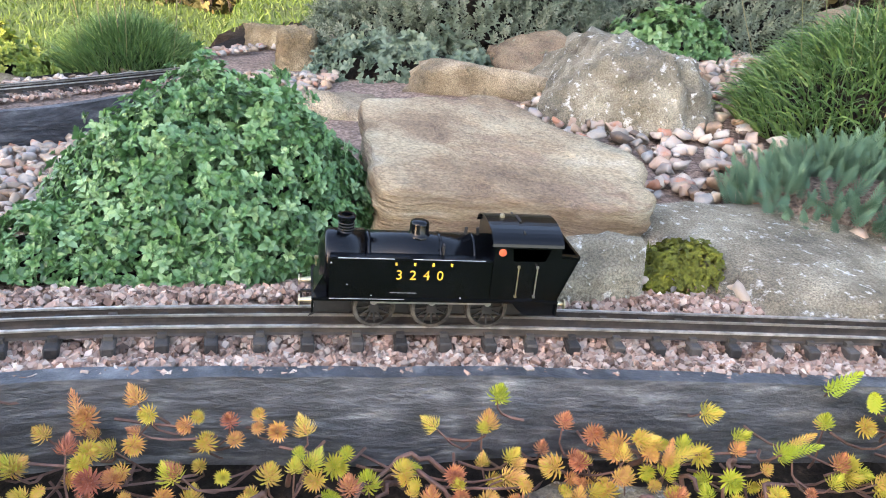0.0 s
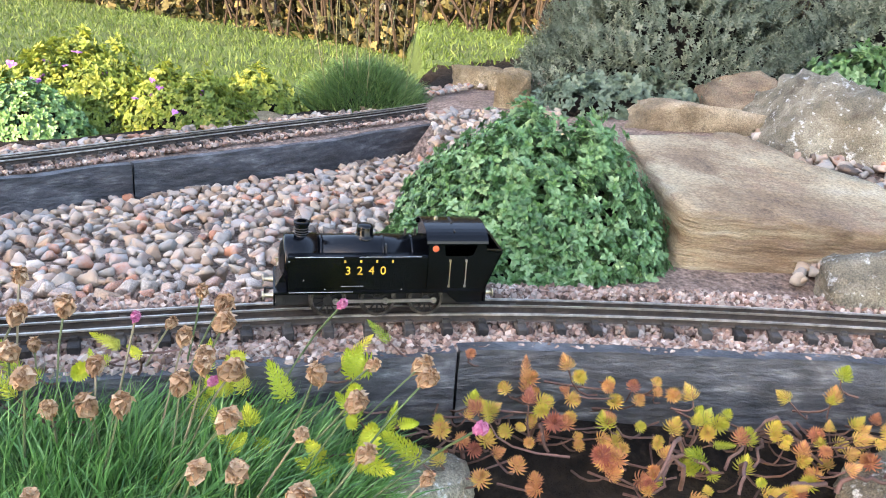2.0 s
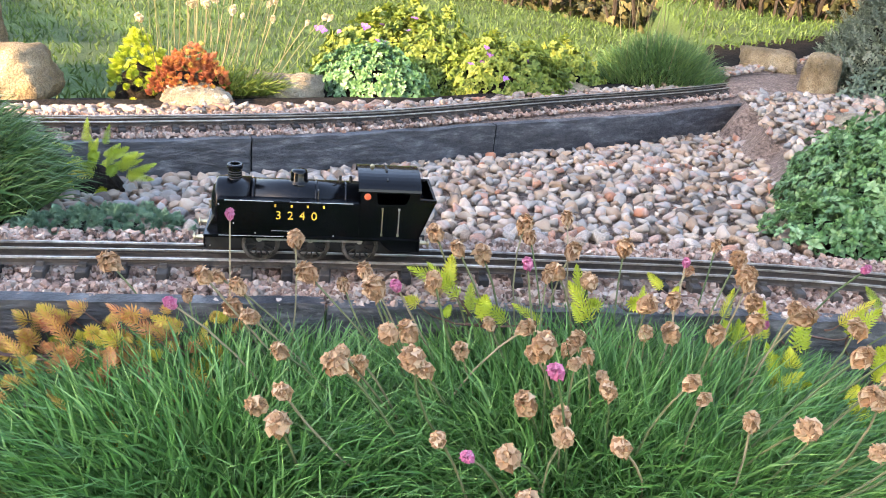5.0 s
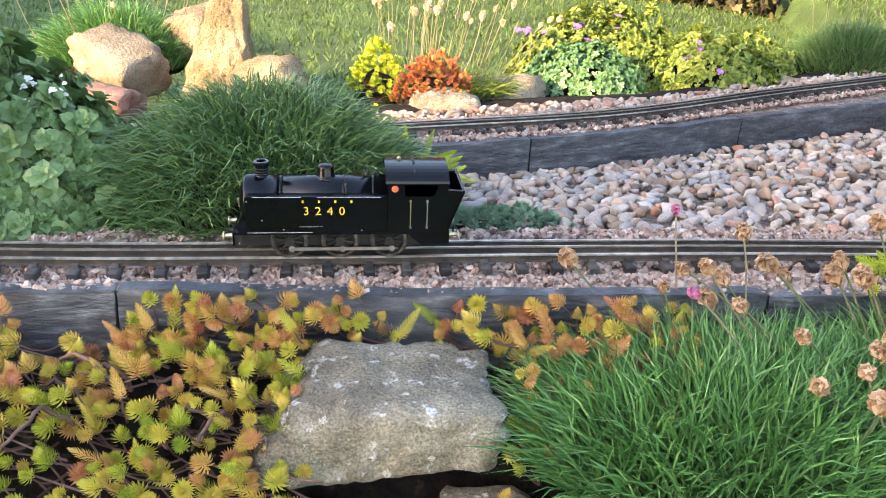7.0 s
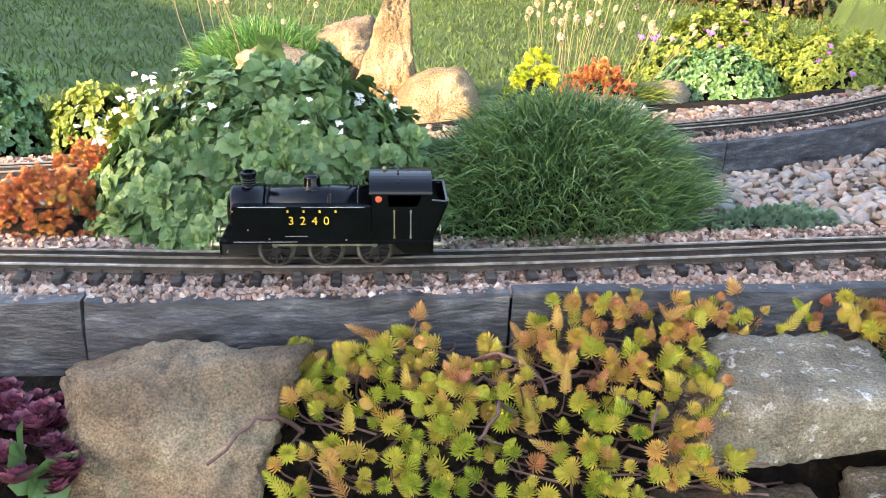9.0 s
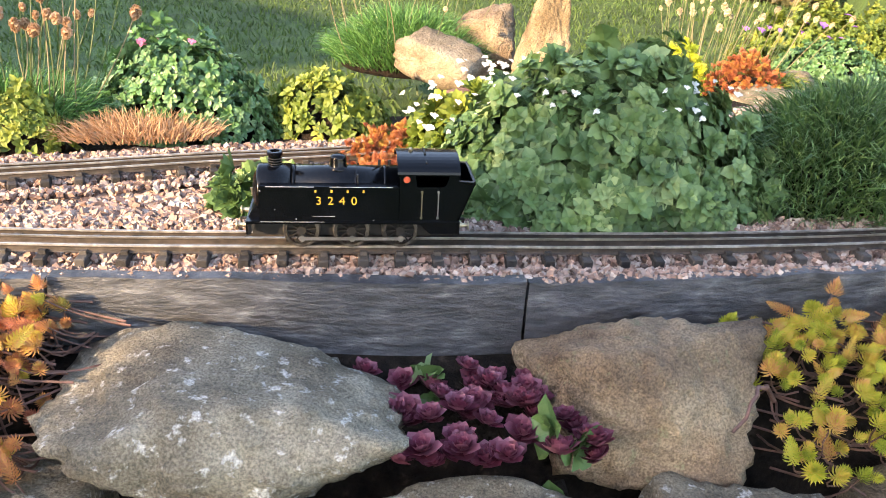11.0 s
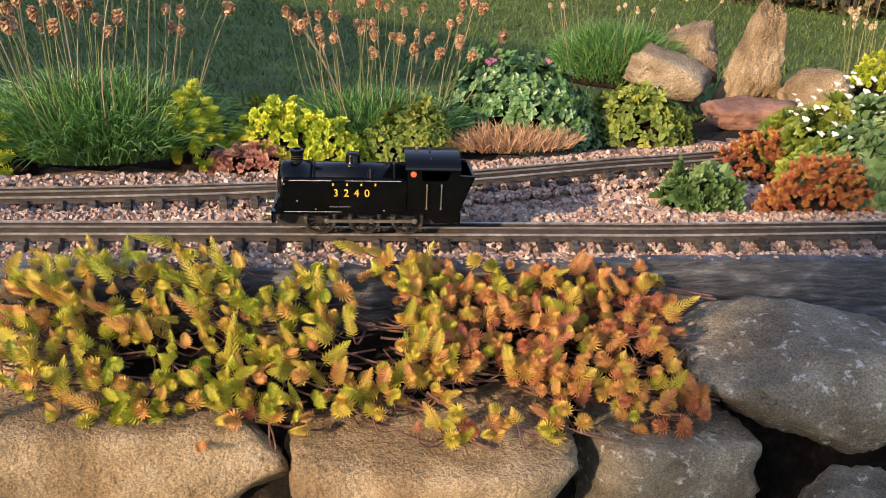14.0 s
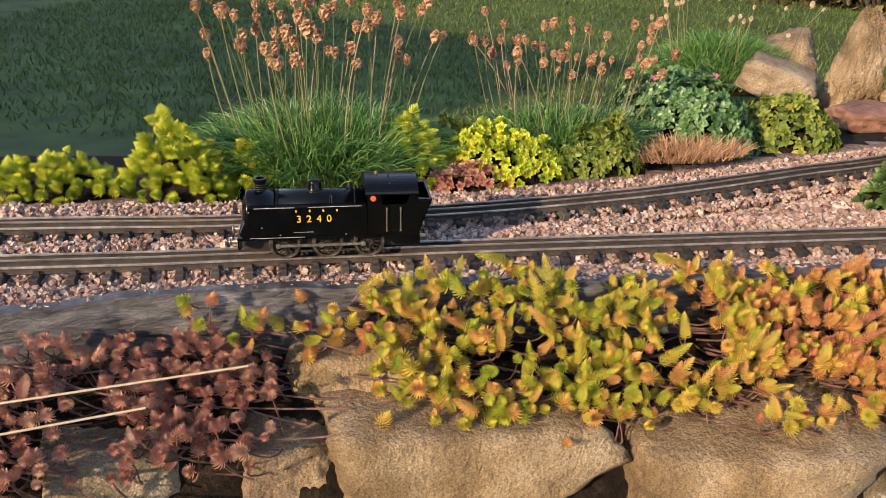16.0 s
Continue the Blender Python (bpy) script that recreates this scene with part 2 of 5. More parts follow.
    white=material("white_petal", [(0.0, (0.62, 0.64, 0.60)), (1.0, (0.80, 0.80, 0.76))], 60, 0.7, 0, by="tone", sheer=0.25),
    purple=material("violet_petal", [(0.0, (0.22, 0.08, 0.35)), (1.0, (0.42, 0.20, 0.55))], 60, 0.7, 0, by="tone", sheer=0.25),
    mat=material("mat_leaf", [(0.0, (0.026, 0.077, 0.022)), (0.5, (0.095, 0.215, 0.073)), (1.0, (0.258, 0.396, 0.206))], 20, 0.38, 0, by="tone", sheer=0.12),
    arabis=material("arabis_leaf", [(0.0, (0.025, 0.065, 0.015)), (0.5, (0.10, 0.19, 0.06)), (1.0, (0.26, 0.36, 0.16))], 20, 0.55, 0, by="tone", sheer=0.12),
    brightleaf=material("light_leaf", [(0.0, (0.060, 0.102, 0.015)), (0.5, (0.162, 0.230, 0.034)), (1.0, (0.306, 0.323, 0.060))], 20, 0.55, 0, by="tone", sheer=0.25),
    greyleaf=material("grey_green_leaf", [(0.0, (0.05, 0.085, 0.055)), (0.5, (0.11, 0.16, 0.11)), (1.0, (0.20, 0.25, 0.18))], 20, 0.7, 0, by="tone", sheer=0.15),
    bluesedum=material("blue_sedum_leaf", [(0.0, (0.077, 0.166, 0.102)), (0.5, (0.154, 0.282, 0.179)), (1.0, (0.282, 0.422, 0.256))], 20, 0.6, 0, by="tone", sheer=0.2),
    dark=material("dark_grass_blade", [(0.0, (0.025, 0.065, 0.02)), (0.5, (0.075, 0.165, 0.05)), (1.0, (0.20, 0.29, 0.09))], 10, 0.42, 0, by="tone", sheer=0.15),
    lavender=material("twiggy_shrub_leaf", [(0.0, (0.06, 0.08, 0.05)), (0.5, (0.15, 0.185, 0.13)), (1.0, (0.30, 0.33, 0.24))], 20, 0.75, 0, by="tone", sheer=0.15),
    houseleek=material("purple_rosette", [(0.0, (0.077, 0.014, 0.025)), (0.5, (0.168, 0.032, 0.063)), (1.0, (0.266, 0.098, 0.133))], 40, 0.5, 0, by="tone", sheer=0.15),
    moss=material("moss", [(0.3, (0.06, 0.075, 0.008)), (0.7, (0.20, 0.21, 0.02))], 80, 0.95, 0.9),
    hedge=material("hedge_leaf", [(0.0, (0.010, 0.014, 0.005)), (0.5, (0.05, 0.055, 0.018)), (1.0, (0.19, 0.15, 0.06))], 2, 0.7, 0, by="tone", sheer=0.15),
    bark=material("bark", [(0.3, (0.016, 0.011, 0.008)), (0.7, (0.05, 0.036, 0.025))], 20, 0.9, 0.8),
    # wall and roof colours of the unseen block added for shade
    wall=material("shade_block_wall", [(0.3, (0.32, 0.29, 0.25)), (0.7, (0.45, 0.42, 0.37))], 3, 0.9, 0.3),
    roof=material("shade_block_roof", [(0.3, (0.05, 0.05, 0.055)), (0.7, (0.11, 0.11, 0.12))], 3, 0.8, 0.3),
    pane=material("window_glass", [(0.3, (0.02, 0.025, 0.03)), (0.7, (0.03, 0.035, 0.04))], 1, 0.06, 0),
)

# ---- mesh tools ----
RNG = np.random.default_rng(7)


def mesh_object(name, verts, faces, mat, parent=None, tone=None, smooth=False):
    me = bpy.data.meshes.new(name)
    me.from_pydata(np.asarray(verts).tolist(), [], faces if isinstance(faces, list) else faces.tolist())
    if tone is not None:
        me.attributes.new("tone", "FLOAT", "POINT").data.foreach_set("value", np.asarray(tone, dtype=np.float32))
    if smooth:
        me.polygons.foreach_set("use_smooth", [True] * len(me.polygons))
    me.materials.append(M[mat])
    ob = new(name, me)
    ob.parent = parent
    return ob


def part(name, bm, mat, parent, label="", smooth=False):
    """Links a bmesh as one mesh object under a thing or a part."""
    me = bpy.data.meshes.new(name)
    bmesh.ops.recalc_face_normals(bm, faces=bm.faces)
    bm.to_mesh(me)
    bm.free()
    if smooth:
        for p in me.polygons:
            p.use_smooth = True
    me.materials.append(M[mat])
    ob = new(name, me)
    ob.parent = parent
    return tagged(ob, label)


def twin(ob, name, m, parent):
    """Another object on the same mesh."""
    o = new(name, ob.data)
    o.parent = parent
    o.matrix_basis = m
    return o


def empty(name, m=None):
    ob = new(name)
    ob.empty_display_size = 0.02
    if m is not None:
        ob.matrix_basis = m
    return ob


def frames_of(ways, spin=None):
    """Turns whose z axis runs along each way, spun at random about it."""
    z = ways / np.linalg.norm(ways, axis=1, keepdims=True)
    a = np.where(np.abs(z[:, 2:3]) < 0.9, [[0, 0, 1.0]], [[1.0, 0, 0]])
    x = np.cross(a, z)
    x /= np.linalg.norm(x, axis=1, keepdims=True)
    y = np.cross(z, x)
    s = RNG.uniform(0, 2 * np.pi, len(z))[:, None] if spin is None else np.full((len(z), 1), spin)
    return np.stack([x * np.cos(s) + y * np.sin(s), y * np.cos(s) - x * np.sin(s), z], -1)


def scatter(template, places, turns, sizes):
    """Copies of a template (verts, faces) joined: verts, faces and the count of verts of each."""
    v, f = template
    v = np.asarray(v, float)
    sizes = np.asarray(sizes, float)
    if sizes.ndim == 1:
        sizes = np.repeat(sizes[:, None], 3, 1)
    out = np.einsum("kij,knj->kni", turns, v[None] * sizes[:, None]) + np.asarray(places)[:, None]
    k, n = len(places), len(v)
    if isinstance(f, list):
        faces = [[i + j * n for i in face] for j in range(k) for face in f]
    else:
        faces = (np.asarray(f)[None] + (np.arange(k) * n)[:, None, None]).reshape(-1, np.asarray(f).shape[1])
    return out.reshape(-1, 3), faces, n


def joined(parts):
    """Several (verts, faces, tone) of equal face size as one."""
    vs, fs, ts, n = [], [], [], 0
    for v, f, t in parts:
        vs.append(v), fs.append(np.asarray(f) + n), ts.append(t)
        n += len(v)
    return np.concatenate(vs), np.concatenate(fs), np.concatenate(ts)


def needle(width=0.07, fat=0.05, up=0.25):
    """A plump pointed leaf of length 1 along x that curves upwards."""
    v = [(0, 0, 0), (0.62, width, up * 0.3), (0.62, -width, up * 0.3), (0.62, 0, up * 0.3 - fat), (1.0, 0, up)]
    return np.array(v), np.array([(0, 3, 1), (0, 2, 3), (1, 3, 4), (3, 2, 4), (0, 1, 2), (1, 4, 2)])


def leaf(width=0.3, bend=0.25, cup=0.06):
    """A leaf blade of length 1 along x, folded along its rib."""
    v = [(0, 0, 0), (0.35, width, cup), (0.35, 0, 0), (0.35, -width, cup), (0.75, width * 0.8, cup - bend * 0.4), (0.75, 0, -bend * 0.5), (0.75, -width * 0.8, cup - bend * 0.4), (1, 0, -bend)]
    f = [(0, 2, 1), (0, 3, 2), (1, 2, 5), (1, 5, 4), (2, 3, 6), (2, 6, 5), (4, 5, 7), (5, 6, 7)]
    return np.array(v), np.array(f)


def rosette(count, rows, template, tilt0, tilt1, size=1.0, stretch=0.0, shrink=0.55, close=1.0):
    """A head of leaves in spirals about z: outer rows lie flat, inner ones stand; stretch spaces them along the stem."""
    vs, fs, n = [], [], 0
    v, f = template
    for i in range(count):
        q = i / max(1, count - 1)
        a, tilt = i * 2.39996, radians(tilt0 + (tilt1 - tilt0) * q ** close)
        s = size * (1 - shrink * q)
        c, si = math.cos(tilt), math.sin(tilt)
        p = v * s
        p = np.stack([p[:, 0] * c - p[:, 2] * si, p[:, 1], p[:, 0] * si + p[:, 2] * c], -1)
        p = np.stack([p[:, 0] * math.cos(a) - p[:, 1] * math.sin(a), p[:, 0] * math.sin(a) + p[:, 1] * math.cos(a), p[:, 2] + stretch * q], -1)
        vs.append(p), fs.append(f + n)
        # the leaves grow from one stem
        if i:
            fs.append(np.array([(n - len(v), n, n + 1)]))
        n += len(v)
    return np.concatenate(vs), np.concatenate(fs)


def blades(roots, ways, lengths, widths, droop, segs=3):
    """Grass blades: tapering bent strips, as verts, triangles."""
    k = len(roots)
    w = ways / np.linalg.norm(ways, axis=1, keepdims=True)
    side = np.cross(w, RNG.normal(size=(k, 3)))
    side /= np.linalg.norm(side, axis=1, keepdims=True)
    out = np.zeros((k, 2 * segs + 1, 3))
    for s in range(segs + 1):
        q = s / segs
        mid = roots + w * (lengths * q)[:, None]
        mid[:, 2] -= droop * lengths * q ** 2.2
        half = side * (widths * (1 - 0.75 * q) / 2)[:, None]
        if s < segs:
            out[:, 2 * s], out[:, 2 * s + 1] = mid - half, mid + half
        else:
            out[:, 2 * segs] = mid
    f = []
    for s in range(segs - 1):
        a = 2 * s
        f += [(a, a + 1, a + 3), (a, a + 3, a + 2)]
    f.append((2 * segs - 2, 2 * segs - 1, 2 * segs))
    faces = (np.array(f)[None] + (np.arange(k) * (2 * segs + 1))[:, None, None]).reshape(-1, 3)
    return out.reshape(-1, 3), faces, 2 * segs + 1


def tubes(ways, radii, sides=4):
    """Bent round stems along polylines of equal length: ways (k, n, 3)."""
    k, n, _ = ways.shape
    out = np.zeros((k, n, sides, 3))
    d = np.gradient(ways, axis=1)
    d /= np.linalg.norm(d, axis=2, keepdims=True) + 1e-9
    x = np.cross(d, [0.31, 0.17, 0.93])
    x /= np.linalg.norm(x, axis=2, keepdims=True) + 1e-9
    y = np.cross(d, x)
    r = np.broadcast_to(np.asarray(radii, float).reshape(k, -1), (k, n))
    for s in range(sides):
        a = 2 * math.pi * s / sides
        out[:, :, s] = ways + (x * math.cos(a) + y * math.sin(a)) * r[:, :, None]
    f = []
    for i in range(n - 1):
        for s in range(sides):
            a, b = i * sides + s, i * sides + (s + 1) % sides
            f += [(a, b, b + sides), (a, b + sides, a + sides)]
    faces = (np.array(f)[None] + (np.arange(k) * n * sides)[:, None, None]).reshape(-1, 3)
    return out.reshape(-1, 3), faces, n * sides


# ---- lines of the plan ----
def smooth_line(points, step=0.02):
    """An even, smooth polyline through the points of the plan (x, y)."""
    p = np.array([Vector(a) for a in points], float)
    fine = []
    q = np.vstack([2 * p[0] - p[1], p, 2 * p[-1] - p[-2]])
    for i in range(1, len(q) - 2):
        for u in np.linspace(0, 1, 24, endpoint=False):
            a, b, c, d = q[i - 1:i + 3]
            fine.append(0.5 * (2 * b + (c - a) * u + (2 * a - 5 * b + 4 * c - d) * u * u + (3 * b - a - 3 * c + d) * u ** 3))
    fine.append(p[-1])
    fine = np.array(fine)
    s = np.r_[0, np.cumsum(np.linalg.norm(np.diff(fine, axis=0), axis=1))]
    at = np.arange(0, s[-1], step)
    return np.stack([np.interp(at, s, fine[:, 0]), np.interp(at, s, fine[:, 1])], -1)


def offset(line, d):
    """The line moved by d to its left."""
    t = np.gradient(line, axis=0)
    t /= np.linalg.norm(t, axis=1, keepdims=True)
    return line + d * np.stack([-t[:, 1], t[:, 0]], -1)


GAUGE = 0.0345
NEAR_RAIL = smooth_line(MAIN_POINTS)
MAIN = offset(NEAR_RAIL, -GAUGE / 2)
LOOP = offset(smooth_line(LOOP_POINTS), -GAUGE / 2)
EDGE = smooth_line(EDGE_POINTS)
FAR_EDGE = smooth_line(FAR_EDGE_POINTS)


def loop_z(x):
    return float(np.interp(x, [-2.1, -1.4], [0.0, -0.025]))


SORTED = {}


def y_of(line, x):
    if id(line) not in SORTED:
        SORTED[id(line)] = line[np.argsort(line[:, 0])]
    s = SORTED[id(line)]
    return float(np.interp(x, s[:, 0], s[:, 1]))


def terrain(x, y):
    """The height of the ground."""
    e, m = y_of(EDGE, x), y_of(MAIN, x)
    lp = y_of(LOOP, x)
    if y < e + 0.06:
        d = max(0.0, e - y)
        return float(np.interp(d, [0.0, 0.05, 0.10, 0.15, 0.2, 0.9], [-0.062, -0.068, -0.10, -0.21, -0.32, -0.35]))
    back = m + 0.055
    if y < back:
        return -0.016
    if x > -0.42 - 0.2 * (y - 1.0) and y > back:
        rise = float(np.interp(x, [-0.45, -0.1, 0.6], [0.0, 0.4, 1.0])) * float(np.interp(y - back, [0, 0.25, 0.9, 2.0], [0, 0.03, 0.11, 0.04]))
        return -0.006 + rise
    fe = y_of(FAR_EDGE, x)
    if x > -1.55 and y < fe + 0.06:
        return float(np.interp((y - back) / max(0.05, fe - back), [0, 1], [-0.012, -0.088]))
    if y < lp + 0.1:
        return loop_z(x) - 0.016
    return float(np.interp(y - lp, [0.1, 0.3, 0.8, 2], [loop_z(x) - 0.012, -0.035, -0.12, -0.16]))


# ---- ground ----
def near_line(line, x, y):
    d = np.hypot(line[:, 0] - x, line[:, 1] - y)
    return float(d.min())


def fore(x, d):
    """The place d in front of the near edging, level with x on it."""
    t = np.array([0.92, 0.38]) if x < -0.35 else np.array([0.98, 0.2])
    return x + d * t[1], y_of(EDGE, x) - d * t[0]


def build_ground():
    xs = np.r_[-300, -80, -25, -10, -6, np.arange(-4.6, 2.2, 0.045), 3, 5, 10, 25, 80, 300]
    ys = np.r_[-300, -80, -25, -8, -4, np.arange(-2.2, 4.2, 0.045), 5, 7, 12, 30, 80, 300]
    verts, faces, kinds = [], [], []
    for y in ys:
        for x in xs:
            n = noise.noise((x * 9, y * 9, 0)) * 0.006
            verts.append((x, y, terrain(x, y) + n - 0.006))
    w = len(xs)
    for j in range(len(ys) - 1):
        for i in range(w - 1):
            a = j * w + i
            faces.append((a, a + 1, a + w + 1, a + w))
            x, y = (xs[i] + xs[i + 1]) / 2, (ys[j] + ys[j + 1]) / 2
            if y < y_of(EDGE, x) + 0.03:
                kinds.append(1 if y > y_of(EDGE, x) - 0.4 else 2)
            elif y < y_of(LOOP, x) + 0.24 or (x > -0.35 and y < 2.0):
                kinds.append(0)
            elif y < y_of(LOOP, x) + 0.75:
                kinds.append(1)
            else:
                kinds.append(2)
    ob = mesh_object("ground", verts, faces, "grit", smooth=True)
    ob.data.materials.append(M["soil"])
    ob.data.materials.append(M["lawn"])
    ob.data.polygons.foreach_set("material_index", kinds)
    tagged(ob, "garden ground of grit, dark soil beds and lawn", "ground", kind="structure")


build_ground()


def build_bed(name, label, front, back, z_of):
    """A level ballast bed between two lines."""
    x = np.arange(-3.65, 1.2, 0.02)
    x = x[(x > front[:, 0].min()) & (x < front[:, 0].max())]
    rows = []
    for a in x:
        y0, y1 = y_of(front, a) + 0.011, back(a)
        rows.append([(a, y0 + (y1 - y0) * k / 8, z_of(a) - 0.0085 + noise.noise((a * 30, k * 3.1, 1.0)) * 0.002) for k in range(9)])
    v = [p for r in rows for p in r]
    f = [(i * 9 + k, (i + 1) * 9 + k, (i + 1) * 9 + k + 1, i * 9 + k + 1) for i in range(len(rows) - 1) for k in range(8)]
    tagged(mesh_object(name, v, f, "grit", smooth=True), label, "track bed", kind="structure")


build_bed("track_bed", "level bed of fine grit under the main track", EDGE, lambda x: y_of(MAIN, x) + 0.085, lambda x: 0.0)
build_bed("far_track_bed", "level bed of fine grit under the loop track", FAR_EDGE, lambda x: y_of(LOOP, x) + 0.11, loop_z)


def on_ground(x, y, up=0.0):
    return (x, y, terrain(x, y) + up)


# lawn grass, short blades
def build_lawn():
    n = 60000
    x, y = RNG.uniform(-5.2, 1.4, n), RNG.uniform(0.2, 5.0, n)
    lp = np.interp(x, LOOP[::-1, 0], LOOP[::-1, 1])
    keep = y > lp + 0.62
    x, y = x[keep], y[keep]
    roots = np.array([on_ground(a, b, -0.01) for a, b in zip(x, y)])
    k = len(roots)
    ways = np.stack([RNG.normal(0, 0.4, k), RNG.normal(0, 0.4, k), np.ones(k)], -1)
    v, f, m = blades(roots, ways, RNG.uniform(0.025, 0.05, k), RNG.uniform(0.004, 0.007, k), 0.3, 2)
    ob = mesh_object("lawn_grass", v, f, "turf", tone=np.repeat(RNG.uniform(0, 1, k), m))
    tagged(ob, "short mown green lawn grass behind the garden railway", "lawn", kind="stuff")


build_lawn()


# ---- stone chips and pebbles ----
def chip_template(seed):
    r = np.random.default_rng(seed)
    v = np.array([(x, y, z) for x in (-1, 1) for y in (-1, 1) for z in (-1, 1)], float) * 0.5
    v = v * r.uniform(0.55, 1.0, (8, 3)) + r.normal(0, 0.06, (8, 3))
    return v, np.array([(0, 1, 3), (0, 3, 2), (4, 6, 7), (4, 7, 5), (0, 4, 5), (0, 5, 1), (2, 3, 7), (2, 7, 6), (0, 2, 6), (0, 6, 4), (1, 5, 7), (1, 7, 3)])


def chips(name, label, places, size, mat="ballast"):
    groups = np.array_split(RNG.permutation(len(places)), 6)
    parts = []
    for i, g in enumerate(groups):
        p = places[g]
        turns = frames_of(RNG.normal(size=(len(p), 3)))
        s = RNG.uniform(*size, len(p))[:, None] * RNG.uniform(0.7, 1.25, (len(p), 3))
        v, f, m = scatter(chip_template(i), p, turns, s)
        parts.append((v, f, np.zeros(len(v))))
    v, f, t = joined(parts)
    return tagged(mesh_object(name, v, f, mat), label, "gravel", kind="stuff")


def strip(line, lo, hi, n, x0, x1):
    """Random places in a strip along a line, from lo to hi to its far side."""
    x = RNG.uniform(x0, x1, n)
    o = np.argsort(line[:, 0])
    return x, np.interp(x, line[o, 0], line[o, 1]) + RNG.uniform(lo, hi, n)


def build_ballast():
    x = RNG.uniform(-3.75, 1.2, 64000)
    e = np.interp(x, EDGE[::-1, 0], EDGE[::-1, 1])
    m = np.interp(x, MAIN[::-1, 0], MAIN[::-1, 1])
    y = e + 0.006 + RNG.uniform(0, 1, len(x)) * (m + 0.075 - e)
    d = np.abs(y - m) * 0.92
    # the bed dips under the sleepers and heaps a little beside them
    z = np.interp(d, [0.018, 0.026, 0.038, 0.05], [-0.0045, -0.008, -0.008, -0.0015]) + RNG.normal(0, 0.0012, len(x))
    chips("main_line_ballast", "pinkish grey crushed granite ballast along the main track", np.stack([x, y, z], -1), (0.0036, 0.0070))
    x, y = strip(LOOP, -0.085, 0.10, 28000, -3.9, -0.35)
    m = np.interp(x, LOOP[::-1, 0], LOOP[::-1, 1])
    z = np.interp(x, [-2.1, -1.4], [0, -0.025]) + np.interp(np.abs(y - m) * 0.8, [0.018, 0.026, 0.038, 0.05], [-0.0045, -0.008, -0.008, -0.002]) + RNG.normal(0, 0.0012, len(x))
    keep = (y > np.interp(x, MAIN[::-1, 0], MAIN[::-1, 1]) + 0.06)
    chips("loop_ballast", "pinkish grey crushed granite ballast along the loop track", np.stack([x, y, z], -1)[keep], (0.0038, 0.0075))
    x = RNG.uniform(-2.75, -1.45, 9000)
    lo, hi = np.interp(x, MAIN[::-1, 0], MAIN[::-1, 1]) + 0.05, np.interp(x, LOOP[::-1, 0], LOOP[::-1, 1]) - 0.07
    keep = hi > lo
    x, lo, hi = x[keep], lo[keep], hi[keep]
    y = RNG.uniform(lo, hi)
    z = np.array([terrain(a, b) for a, b in zip(x, y)]) + 0.003
    chips("junction_gravel", "mixed grey gravel between the diverging tracks", np.stack([x, y, z], -1), (0.005, 0.0125))


build_ballast()


def pebble_mesh(seed):
    r = np.random.default_rng(100 + seed)
    bm = bmesh.new()
    bmesh.ops.create_icosphere(bm, subdivisions=2, radius=0.5)
    k = Vector((r.uniform(0.85, 1.15), r.uniform(0.6, 0.9), r.uniform(0.5, 0.72)))
    flats = [(Vector(r.normal(size=3)).normalized(), r.uniform(0.26, 0.36)) for _ in range(7)]
    for v in bm.verts:
        c = v.co.copy()
        c = Vector([math.copysign(abs(a * 2) ** 0.7 / 2, a) for a in c])
        for a, d in flats:
            over = c.dot(a) - d
            if over > 0:
                c -= a * over * 0.85
        n = noise.noise(c * 2.2 + Vector((seed * 3.1, 0, 0)))
        v.co = Vector((c.x * k.x, c.y * k.y, c.z * k.z)) * (1 + 0.38 * n + 0.16 * noise.noise(c * 5 + Vector((0, seed * 2.7, 0))))
    me = bpy.data.meshes.new("pebble")
    bm.to_mesh(me)
    bm.free()
    for p in me.polygons:
        p.use_smooth = True
    me.materials.append(M["pebble"])
    return me


